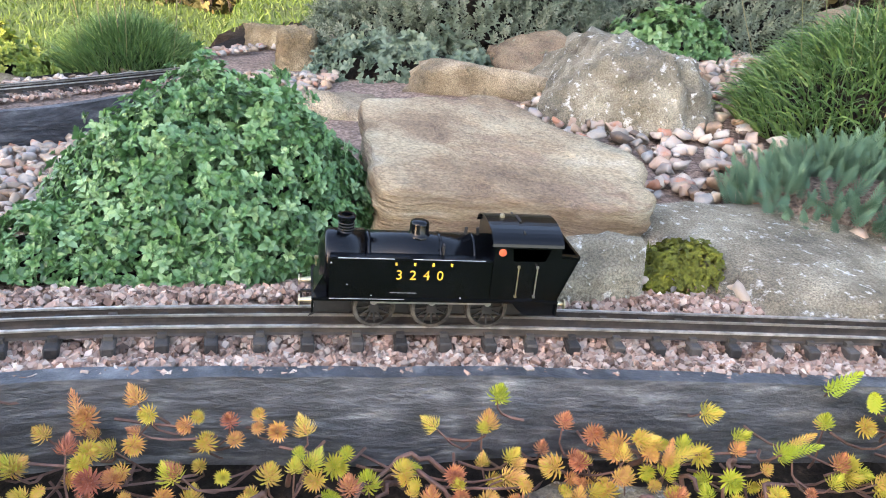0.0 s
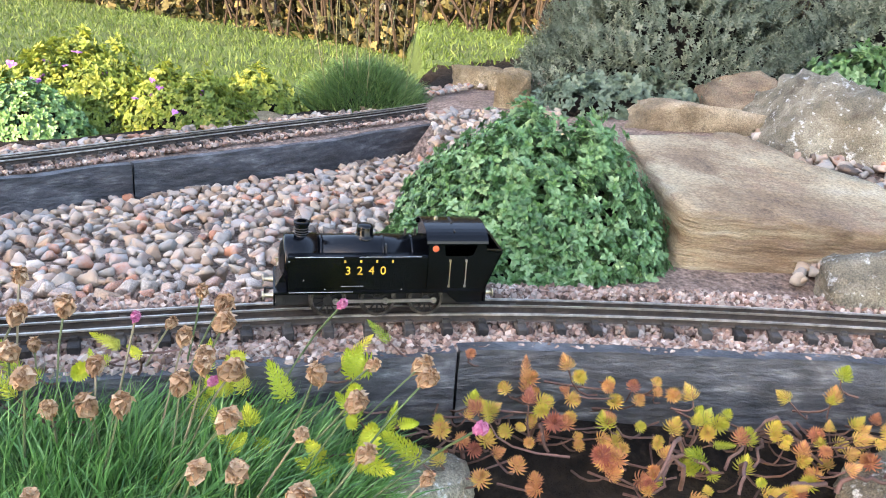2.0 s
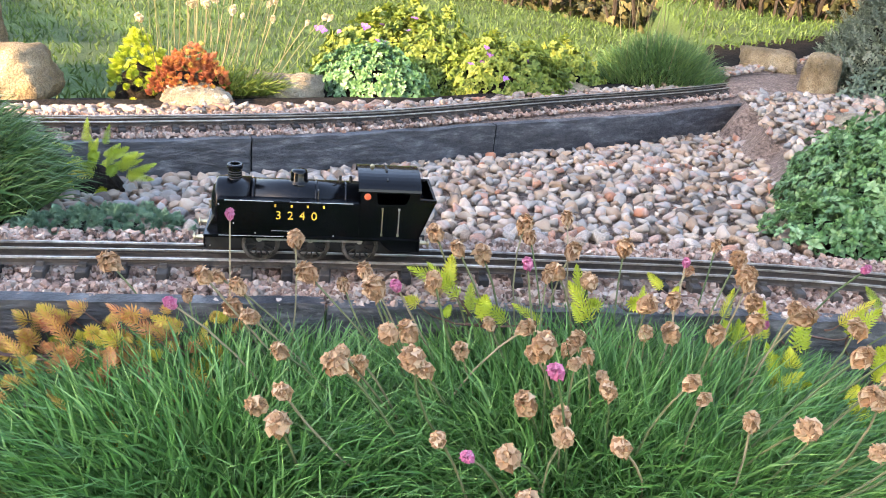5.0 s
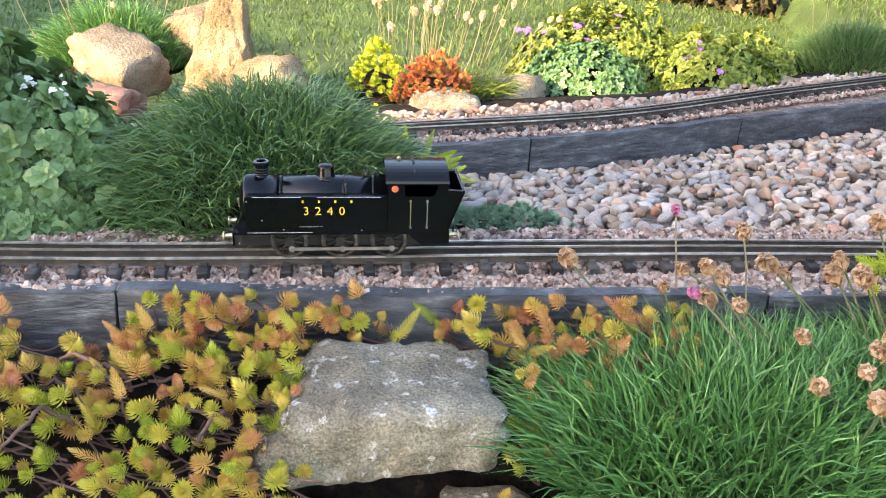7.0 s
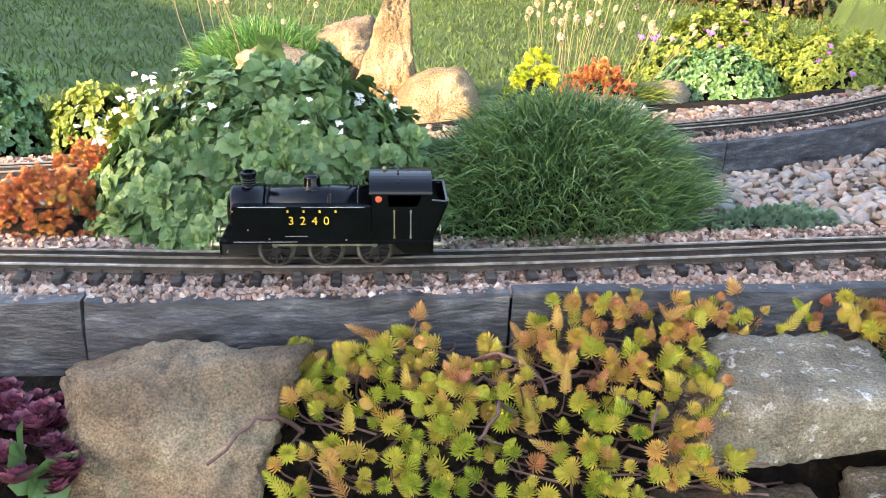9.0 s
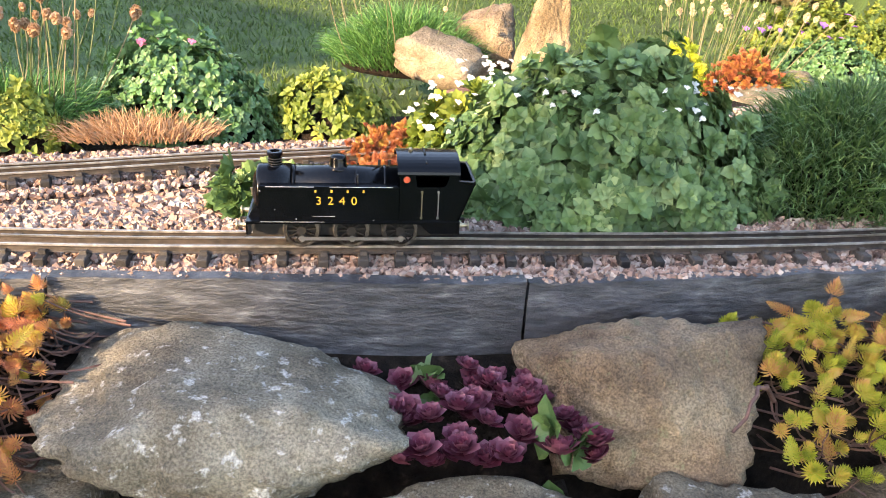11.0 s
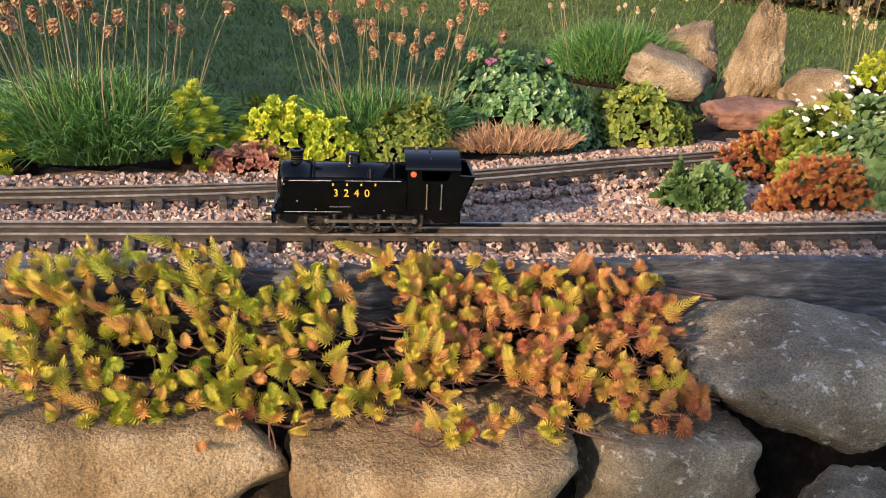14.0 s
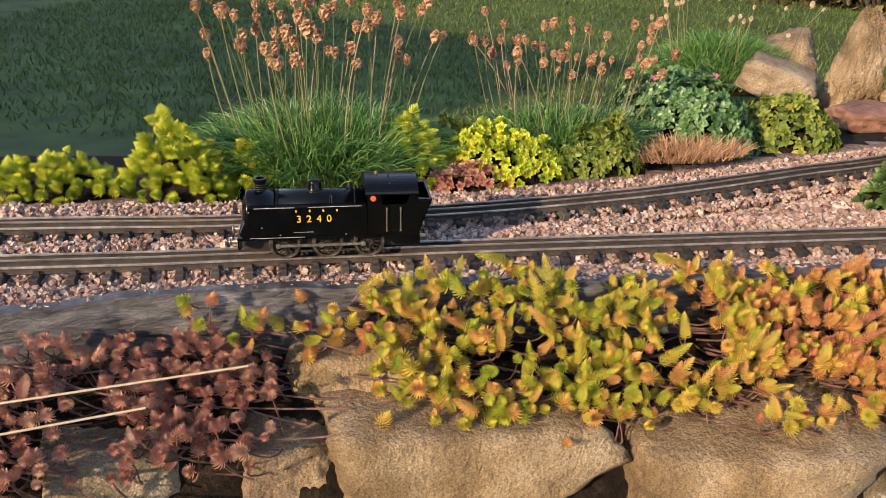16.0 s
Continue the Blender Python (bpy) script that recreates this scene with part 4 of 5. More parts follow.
def sedum_patch(label, xs, ds, n, mat, size, tone, z, long_share=0.25, lean=0.5, tmpl=None, name="sedum_patch", soil=True):
    """Trailing stonecrop in front of the edging, for x in xs and d in ds in front of it: heads of needle leaves on bare stems."""
    ob = plant(name, label, "stonecrop")
    x, d = RNG.uniform(*xs, n), RNG.uniform(0, 1, n)
    # patchy growth
    keep = np.array([noise.noise((a * 11, b * 3, n)) for a, b in zip(x, d)]) > -0.35
    x, d = x[keep], d[keep]
    n = len(x)
    p = np.array([fore(a, ds[0] + b * (ds[1] - ds[0])) for a, b in zip(x, d)])
    hh = np.interp(d, np.linspace(0, 1, len(z)), z)
    hump = np.array([noise.noise((a * 8, b * 8, 3.0)) for a, b in p]) * 0.02
    tips = np.stack([p[:, 0], p[:, 1], hh + hump + RNG.normal(0, 0.011, n)], -1)
    ways = np.stack([RNG.normal(0.05, 0.5, n), RNG.normal(-lean, 0.4, n), RNG.uniform(0.5, 1.1, n)], -1)
    tn = np.clip(np.array([0.5 + 0.5 * noise.noise((a * 7, b * 7, 9.0)) for a, b in p]) * 0.55 + RNG.normal(tone - 0.27, 0.17, n), 0, 1)
    is_long = RNG.uniform(0, 1, n) < long_share
    parts = []
    for which, t in ((~is_long, tmpl or SPRIG_ROUND), (is_long, SPRIG_LONG)):
        if which.sum():
            v, f, m = scatter(t, tips[which], frames_of(ways[which]), RNG.uniform(0.6, 1.2, which.sum()) * size)
            each = RNG.normal(0, 0.07, (which.sum(), m // 5)).repeat(5, axis=1).ravel()
            parts.append((v, f, np.clip(np.repeat(tn[which], m) + each, 0, 1)))
    sv, sf, sm = stems_to(tips, ways + [0, 0, 0.3], RNG.uniform(0.012, 0.04, n), 0.0010, 0.045)
    if n <= 300:
        face = sf[:len(sf) // n]
        for which, (v, f, t), tm in zip([w for w in (~is_long, is_long) if w.sum()], parts, [q for q, w in ((tmpl or SPRIG_ROUND, ~is_long), (SPRIG_LONG, is_long)) if w.sum()]):
            k = len(tm[0])
            for j in range(which.sum()):
                mesh_object("sprig", v[j * k:(j + 1) * k], tm[1], mat, ob, t[j * k:(j + 1) * k])
        for j in range(n):
            mesh_object("stem", sv[j * sm:(j + 1) * sm], face, "stem", ob)
    else:
        v, f, t = joined(parts)
        tagged(mesh_object("foliage", v, f, mat, ob, t), kind="stuff")
        tagged(mesh_object("stem_tangle", sv, sf, "stem", ob), kind="stuff")
    return ob


def build_sedum():
    sedum_patch("sparse orange and green stonecrop trailing over bare stems", (-0.30, 0.62), (0.015, 0.085), 150, "sedum", 0.0170, 0.55, (-0.020, -0.036, -0.05), 0.10)
    sedum_patch("orange tipped stonecrop with looping stems", (-0.32, 0.62), (0.05, 0.13), 210, "sedum", 0.0163, 0.60, (-0.030, -0.045, -0.055), 0.05)
    sedum_patch("bright lime stonecrop shoots", (-0.50, -0.34), (0.0, 0.12), 30, "limesedum", 0.0213, 0.6, (0.015, -0.01, -0.03), 0.9)
    sedum_patch("bright lime stonecrop shoots among the thrift", (-0.80, -0.54), (0.0, 0.05), 18, "limesedum", 0.0185, 0.6, (0.018, 0.005), 0.9)
    sedum_patch("pale lime stonecrop shoots beside the stone", (0.18, 0.62), (0.0, 0.08), 18, "limesedum", 0.0170, 0.5, (0.0, -0.03), 0.6)
    sedum_patch("yellow and orange stonecrop round the lichened stone", (-1.32, -0.88), (0.0, 0.05), 130, "sedum", 0.0163, 0.48, (-0.014, -0.028), 0.08)
    sedum_patch("yellow-green and orange stonecrop in front of the slate", (-1.51, -1.17), (0.015, 0.17), 420, "sedum", 0.0170, 0.42, (-0.034, -0.05, -0.068, -0.09), 0.18)
    sedum_patch("yellow stonecrop in front of the oblong stone", (-1.05, -0.88), (0.04, 0.19), 120, "sedum", 0.0163, 0.40, (-0.02, -0.05, -0.085), 0.12)
    sedum_patch("dense golden and orange stonecrop cascading over the wall", (-2.29, -2.045), (0.0, 0.165), 560, "sedum", 0.0163, 0.62, (-0.006, -0.025, -0.052, -0.085), 0.18)
    sedum_patch("dense golden stonecrop cascading over the wall", (-2.63, -2.25), (0.0, 0.135), 620, "sedum", 0.0170, 0.40, (-0.004, -0.018, -0.042, -0.075), 0.45)
    sedum_patch("withered reddish stonecrop on the wall top", (-3.35, -2.72), (0.03, 0.17), 950, "withered", 0.0145, 0.5, (-0.035, -0.055, -0.08), 0.06, name="withered_stonecrop")
    sedum_patch("pale gold stonecrop tips by the slate", (-2.80, -2.62), (0.01, 0.07), 34, "sedum", 0.0163, 0.42, (-0.01, -0.03), 0.3)


build_sedum()


def thrift(name, label, cx, cy, rx, ry, blade, n, mat, heads, stalk, head_size, head_mat="seedhead", rz=0.0, lean=(0, 0), base=None, wide=0.0016, pinks=0, droop=0.45, dome=0.0):
    """A tuft of fine grassy leaves with seed heads on bare stalks."""
    ob = plant(name, label, "thrift")
    x, y, r = in_disc(n, cx, cy, rx, ry, rz)
    z0 = np.array([terrain(a, b) for a, b in zip(x, y)]) if base is None else np.full(n, base)
    roots = np.stack([x, y, z0 + dome * (1 - r ** 2)], -1)
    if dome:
        # added dark dome under the roots, in place of the tuft's shaded inside
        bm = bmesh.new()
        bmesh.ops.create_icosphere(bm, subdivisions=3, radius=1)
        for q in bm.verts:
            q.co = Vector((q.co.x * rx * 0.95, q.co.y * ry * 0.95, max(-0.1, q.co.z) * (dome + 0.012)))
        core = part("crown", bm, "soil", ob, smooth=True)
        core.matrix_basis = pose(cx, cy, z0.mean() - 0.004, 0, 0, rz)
    out = np.stack([(x - cx) / rx, (y - cy) / ry, np.zeros(n)], -1)
    ways = out * 0.55 + np.stack([RNG.normal(lean[0], 0.33, n), RNG.normal(lean[1], 0.33, n), np.ones(n)], -1)
    v, f, m = blades(roots, ways, RNG.uniform(0.55, 1.1, n) * blade * (1 - 0.35 * r ** 2), RNG.uniform(0.7, 1.3, n) * wide, droop)
    mesh_object("foliage", v, f, mat, ob, np.repeat(np.clip(RNG.normal(0.5, 0.23, n), 0, 1), m))
    if heads:
        x, y, r = in_disc(heads, cx, cy, rx * 0.95, ry * 0.95, rz)
        root = np.stack([x, y, np.full(heads, (terrain(cx, cy) if base is None else base))], -1)
        tip = root + np.stack([(x - cx) * 0.5 + RNG.normal(lean[0] * stalk[1], 0.02, heads), (y - cy) * 0.5 + RNG.normal(lean[1] * stalk[1], 0.02, heads), RNG.uniform(*stalk, heads)], -1)
        q = np.linspace(0, 1, 6)[None, :, None]
        mid = (root + tip) / 2 + RNG.normal(0, 0.012, (heads, 3))
        way = root[:, None] * (1 - q) ** 2 + 2 * mid[:, None] * q * (1 - q) + tip[:, None] * q ** 2
        v, f, m = tubes(way, np.full((heads, 6), 0.0009))
        tn = RNG.uniform(0, 1, heads)
        for j in range(heads):
            mesh_object("stalk", v[j * m:(j + 1) * m], f[:len(f) // heads], "stalk", ob, np.full(m, tn[j]))
        ways = tip - mid + RNG.normal(0, 0.01, (heads, 3))
        protos = {}
        for i in range(heads):
            hm = "pink" if i < pinks else head_mat
            s = head_size * RNG.uniform(0.65, 1.2) * (0.7 if i < pinks else 1)
            if (hm, i % 3) not in protos:
                vv, ff = rosette(36, 1, leaf(0.55, 0.5, 0.16), -80, 85, 1.0, 0.3)
                vv = vv + RNG.normal(0, 0.07, vv.shape)
                o = mesh_object("flower_head", vv, ff, hm, ob, RNG.uniform(0, 1, len(vv) // 8).repeat(8))
                protos[(hm, i % 3)] = o
            else:
                o = twin(protos[(hm, i % 3)], "flower_head", Matrix(), ob)
            o.matrix_basis = Matrix.Translation(tip[i]) @ Vector(ways[i]).to_track_quat("Z", "Y").to_matrix().to_4x4() @ Matrix.Scale(s, 4)
    return ob


def build_thrift():
    cx, cy = fore(-0.62, 0.115)
    thrift("thrift_clump", "dense green thrift clump with brown dry seed heads", cx, cy, 0.25, 0.115, 0.160, 10500, "thrift", 96, (0.085, 0.145), 0.0105, rz=27, base=-0.07, pinks=9, wide=0.0024, droop=0.35)
    cx, cy = fore(-0.868, 0.125)
    thrift("thrift_clump", "leafy green thrift clump without flowers", cx, cy, 0.16, 0.12, 0.155, 7500, "thrift", 6, (0.09, 0.15), 0.011, rz=27, base=-0.075, wide=0.0026, pinks=1, droop=0.35)
    thrift("thrift_clump", "sunlit thrift with tall dry orange-brown seed heads", -2.84, -0.22, 0.14, 0.10, 0.215, 5500, "thrift", 54, (0.17, 0.255), 0.0120, rz=20, wide=0.0024, base=-0.01)
    thrift("thrift_clump", "sunlit thrift with crowded dry pinkish seed heads", -2.50, 0.02, 0.12, 0.09, 0.14, 3000, "thrift", 50, (0.13, 0.22), 0.0105, rz=20, wide=0.0022, base=-0.01)
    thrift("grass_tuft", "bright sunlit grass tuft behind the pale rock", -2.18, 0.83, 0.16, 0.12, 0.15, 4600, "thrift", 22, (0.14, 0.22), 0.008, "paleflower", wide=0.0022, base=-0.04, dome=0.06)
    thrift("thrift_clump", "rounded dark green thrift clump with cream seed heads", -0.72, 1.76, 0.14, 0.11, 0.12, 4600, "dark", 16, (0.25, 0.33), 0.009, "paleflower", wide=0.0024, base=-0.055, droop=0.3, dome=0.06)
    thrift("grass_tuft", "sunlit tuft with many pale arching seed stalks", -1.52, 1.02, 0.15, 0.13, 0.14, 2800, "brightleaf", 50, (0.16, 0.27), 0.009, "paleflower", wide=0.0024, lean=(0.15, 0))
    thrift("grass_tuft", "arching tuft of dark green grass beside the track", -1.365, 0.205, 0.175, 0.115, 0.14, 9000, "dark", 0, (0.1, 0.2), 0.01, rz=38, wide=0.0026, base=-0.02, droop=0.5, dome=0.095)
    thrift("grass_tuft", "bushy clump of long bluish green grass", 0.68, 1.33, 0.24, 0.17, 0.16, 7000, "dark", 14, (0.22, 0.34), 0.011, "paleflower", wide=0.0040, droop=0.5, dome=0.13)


build_thrift()


def build_mounds():
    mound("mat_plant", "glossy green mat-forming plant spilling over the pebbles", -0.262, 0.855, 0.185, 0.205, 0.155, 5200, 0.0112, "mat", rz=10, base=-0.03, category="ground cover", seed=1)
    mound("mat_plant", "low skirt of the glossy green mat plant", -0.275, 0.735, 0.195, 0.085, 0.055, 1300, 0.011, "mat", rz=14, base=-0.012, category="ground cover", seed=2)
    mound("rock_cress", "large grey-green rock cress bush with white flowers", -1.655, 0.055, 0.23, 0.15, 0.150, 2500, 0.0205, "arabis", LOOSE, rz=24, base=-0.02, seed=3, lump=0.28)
    # lit side of the same bush, sunlight put into a lighter leaf colour
    mound("rock_cress", "side shoots of the rock cress bush, lit side coloured lighter", -1.83, 0.08, 0.09, 0.12, 0.10, 300, 0.022, "brightleaf", ROSETTE_FLAT, rz=20, base=-0.02, seed=4)
    # lit top and shaded foot of one mound, shading put into the leaf colours
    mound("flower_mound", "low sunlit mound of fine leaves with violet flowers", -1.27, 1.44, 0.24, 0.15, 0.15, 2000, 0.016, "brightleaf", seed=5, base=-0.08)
    mound("flower_mound", "shaded foot of the violet-flowered mound, in a darker leaf colour", -1.27, 1.25, 0.14, 0.09, 0.09, 800, 0.014, "mat", seed=6, base=-0.07)
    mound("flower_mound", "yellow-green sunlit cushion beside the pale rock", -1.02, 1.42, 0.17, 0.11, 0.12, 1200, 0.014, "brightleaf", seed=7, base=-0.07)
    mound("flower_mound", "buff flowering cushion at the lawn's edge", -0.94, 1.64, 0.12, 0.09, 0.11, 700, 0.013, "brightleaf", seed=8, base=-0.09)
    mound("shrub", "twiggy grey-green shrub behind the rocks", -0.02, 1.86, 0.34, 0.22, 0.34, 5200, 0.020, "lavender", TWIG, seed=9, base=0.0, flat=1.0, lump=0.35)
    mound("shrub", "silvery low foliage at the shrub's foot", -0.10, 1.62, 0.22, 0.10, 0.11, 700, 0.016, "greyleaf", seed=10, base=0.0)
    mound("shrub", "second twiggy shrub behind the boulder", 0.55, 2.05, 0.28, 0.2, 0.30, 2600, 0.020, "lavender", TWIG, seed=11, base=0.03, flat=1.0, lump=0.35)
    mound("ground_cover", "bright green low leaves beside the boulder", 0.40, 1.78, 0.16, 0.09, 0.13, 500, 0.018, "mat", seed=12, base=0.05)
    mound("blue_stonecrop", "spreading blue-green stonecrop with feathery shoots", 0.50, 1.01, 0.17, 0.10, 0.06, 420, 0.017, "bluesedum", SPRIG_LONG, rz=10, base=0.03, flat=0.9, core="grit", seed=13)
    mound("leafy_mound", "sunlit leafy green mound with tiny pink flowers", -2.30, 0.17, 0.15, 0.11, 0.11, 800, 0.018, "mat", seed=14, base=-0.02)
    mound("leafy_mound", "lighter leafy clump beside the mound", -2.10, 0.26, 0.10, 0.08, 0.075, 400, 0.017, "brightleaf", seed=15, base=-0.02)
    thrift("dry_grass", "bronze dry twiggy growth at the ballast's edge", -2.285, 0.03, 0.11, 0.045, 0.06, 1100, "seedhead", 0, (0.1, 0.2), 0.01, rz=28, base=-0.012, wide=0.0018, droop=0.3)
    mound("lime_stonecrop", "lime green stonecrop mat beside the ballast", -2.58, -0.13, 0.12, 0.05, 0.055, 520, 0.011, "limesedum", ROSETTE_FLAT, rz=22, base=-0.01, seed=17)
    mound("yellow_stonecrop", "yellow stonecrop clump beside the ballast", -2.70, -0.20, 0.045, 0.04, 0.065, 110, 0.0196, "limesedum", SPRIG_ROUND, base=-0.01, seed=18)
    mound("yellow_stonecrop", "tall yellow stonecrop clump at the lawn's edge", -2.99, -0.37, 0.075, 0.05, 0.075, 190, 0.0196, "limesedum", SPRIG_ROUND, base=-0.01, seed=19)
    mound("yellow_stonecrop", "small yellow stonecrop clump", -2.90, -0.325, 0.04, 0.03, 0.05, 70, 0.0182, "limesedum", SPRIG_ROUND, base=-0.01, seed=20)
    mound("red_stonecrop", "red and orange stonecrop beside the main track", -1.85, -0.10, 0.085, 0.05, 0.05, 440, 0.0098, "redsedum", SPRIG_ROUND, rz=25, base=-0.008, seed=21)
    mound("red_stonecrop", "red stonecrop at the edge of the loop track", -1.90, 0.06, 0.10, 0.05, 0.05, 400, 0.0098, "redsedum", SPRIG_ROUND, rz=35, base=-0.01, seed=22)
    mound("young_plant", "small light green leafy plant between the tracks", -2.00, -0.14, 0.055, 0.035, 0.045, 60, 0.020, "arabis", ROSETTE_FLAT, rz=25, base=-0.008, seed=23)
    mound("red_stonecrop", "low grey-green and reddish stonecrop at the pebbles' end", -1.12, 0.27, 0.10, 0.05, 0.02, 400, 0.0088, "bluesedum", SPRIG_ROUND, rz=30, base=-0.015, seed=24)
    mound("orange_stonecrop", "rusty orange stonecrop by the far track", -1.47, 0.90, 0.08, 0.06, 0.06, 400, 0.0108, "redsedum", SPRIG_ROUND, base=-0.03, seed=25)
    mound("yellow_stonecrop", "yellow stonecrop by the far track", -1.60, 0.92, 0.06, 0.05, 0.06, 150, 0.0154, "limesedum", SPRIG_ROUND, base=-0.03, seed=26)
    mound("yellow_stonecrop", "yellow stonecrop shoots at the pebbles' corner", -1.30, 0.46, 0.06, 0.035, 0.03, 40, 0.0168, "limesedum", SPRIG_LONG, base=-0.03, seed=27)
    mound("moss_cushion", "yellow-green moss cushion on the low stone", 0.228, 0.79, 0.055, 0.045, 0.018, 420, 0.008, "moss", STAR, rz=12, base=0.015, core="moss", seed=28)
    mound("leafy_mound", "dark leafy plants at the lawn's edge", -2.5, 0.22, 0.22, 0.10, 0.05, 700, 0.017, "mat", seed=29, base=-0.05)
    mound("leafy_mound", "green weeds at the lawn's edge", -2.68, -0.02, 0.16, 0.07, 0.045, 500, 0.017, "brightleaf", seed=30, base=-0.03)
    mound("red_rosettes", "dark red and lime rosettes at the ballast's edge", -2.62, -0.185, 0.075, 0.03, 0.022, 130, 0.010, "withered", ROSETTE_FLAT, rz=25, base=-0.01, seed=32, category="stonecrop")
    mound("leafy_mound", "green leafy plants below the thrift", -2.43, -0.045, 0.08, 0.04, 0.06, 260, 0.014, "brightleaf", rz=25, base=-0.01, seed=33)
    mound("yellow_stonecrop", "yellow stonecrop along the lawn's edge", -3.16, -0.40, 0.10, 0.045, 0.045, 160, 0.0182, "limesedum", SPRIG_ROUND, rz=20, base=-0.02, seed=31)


build_mounds()


def flowers(label, cx, cy, rx, ry, z, n, size, mat, name="flower", up=0.02):
    """Small open flowers above a cushion, each with petals."""
    ob = plant("flowers", label, "flowers")
    x, y, r = in_disc(n, cx, cy, rx, ry)
    p = np.stack([x, y, z + RNG.normal(0, up, n)], -1)
    proto = None
    for i in range(n):
        if proto is None:
            v, f = STAR
            proto = mesh_object(name, v, f, mat, ob, RNG.uniform(0, 1, len(v)))
            o = proto
        else:
            o = twin(proto, name, Matrix(), ob)
        o.matrix_basis = Matrix.Translation(p[i]) @ Vector((RNG.normal(0, 0.4), -0.6 + RNG.normal(0, 0.4), 1)).to_track_quat("Z", "Y").to_matrix().to_4x4() @ Matrix.Scale(size * RNG.uniform(0.7, 1.2), 4)


def build_flowers():
    flowers("white four-petalled rock cress flowers", -1.68, 0.05, 0.17, 0.10, 0.125, 90, 0.0055, "white", up=0.012)
    flowers("white rock cress flowers in the sun", -1.83, 0.04, 0.07, 0.08, 0.08, 46, 0.006, "white", up=0.015)
    flowers("violet flowers on the sunlit mound", -1.27, 1.36, 0.20, 0.12, 0.045, 16, 0.011, "purple", up=0.02)
    flowers("violet flowers on the low cushion", -1.02, 1.37, 0.11, 0.07, 0.015, 7, 0.011, "purple", up=0.015)
    flowers("tiny pink flowers on the leafy mound", -2.30, 0.14, 0.10, 0.05, 0.095, 4, 0.008, "pink", up=0.008)


build_flowers()


def build_straws():
    """Two pale dry stalks lying over the withered stonecrop."""
    for x0, x1, d, z in ((-3.0, -2.74, 0.115, -0.030), (-3.05, -2.82, 0.15, -0.045)):
        a, b = fore(x0, d), fore(x1, d - 0.01)
        q = np.linspace(0, 1, 8)[:, None]
        way = np.array([*a, z]) * (1 - q) + np.array([*b, z + 0.006]) * q
        v, f, m = tubes(way[None], np.full((1, 8), 0.0011), 6)
        tagged(mesh_object("dry_stalk", v, f, "paleflower", tone=np.full(len(v), 0.5)), "pale dry stalk lying over the withered stonecrop", "dry stalk")


build_straws()


def build_loops():
    """Long bare reddish stems that arch over the bed."""
    ob = plant("trailing_stems", "bare reddish stonecrop stems arching over the soil", "stonecrop")
    for i in range(46):
        x = RNG.uniform(-0.34, 0.35) if i < 22 else RNG.uniform(-1.5, -0.92)
        d0, w, hgt = RNG.uniform(0.03, 0.11), RNG.uniform(-0.07, 0.07), RNG.uniform(0.008, 0.035)
        a, b = fore(x, d0), fore(x + w, d0 + RNG.uniform(0.0, 0.05))
        q = np.linspace(0, 1, 9)[:, None]
        way = np.array([*a, -0.066]) * (1 - q) + np.array([*b, -0.055]) * q
        way[:, 2] += hgt * np.sin(np.pi * q[:, 0] ** 0.8)
        way += RNG.normal(0, 0.002, way.shape)
        v, f, m = tubes(way[None], np.linspace(0.0022, 0.0014, 9)[None], 6)
        mesh_object("stem", v, f, "stem", ob, smooth=True)


build_loops()


def build_rosettes():
    """Purple houseleek-like rosettes and a small leafy plant between the boulders."""
    ob = plant("purple_rosettes", "crowded purple stonecrop rosettes between the boulders", "stonecrop")
    n = 60
    c = np.array([fore(-1.725 + a, b) for a, b in zip(RNG.uniform(-0.09, 0.09, n), RNG.uniform(0.03, 0.16, n))])
    proto = None
    for i in range(n):
        s = RNG.uniform(0.013, 0.022)
        m = pose(c[i, 0], c[i, 1], -0.070 + RNG.normal(0, 0.004), RNG.normal(12, 10), RNG.normal(0, 10), RNG.uniform(0, 360)) @ Matrix.Scale(s, 4)
        if proto is None:
            v, f = rosette(20, 1, leaf(0.42, -0.2, 0.12), 10, 70, 1.0, 0.15)
            proto = mesh_object("rosette", v, f, "houseleek", ob, RNG.uniform(0, 1, len(v) // 8).repeat(8))
            proto.matrix_basis = m
        else:
            twin(proto, "rosette", m, ob)
    for x, d, s in ((-1.665, 0.135, 0.030), (-1.745, 0.05, 0.022)):
        px, py = fore(x, d)
        mound("young_plant", "fresh green leafy seedling between the boulders", px, py, 0.03, 0.025, 0.03, 5, s, "arabis", rosette(9, 1, leaf(0.42, 0.1, 0.1), 15, 60), base=-0.09, seed=40)


build_rosettes()


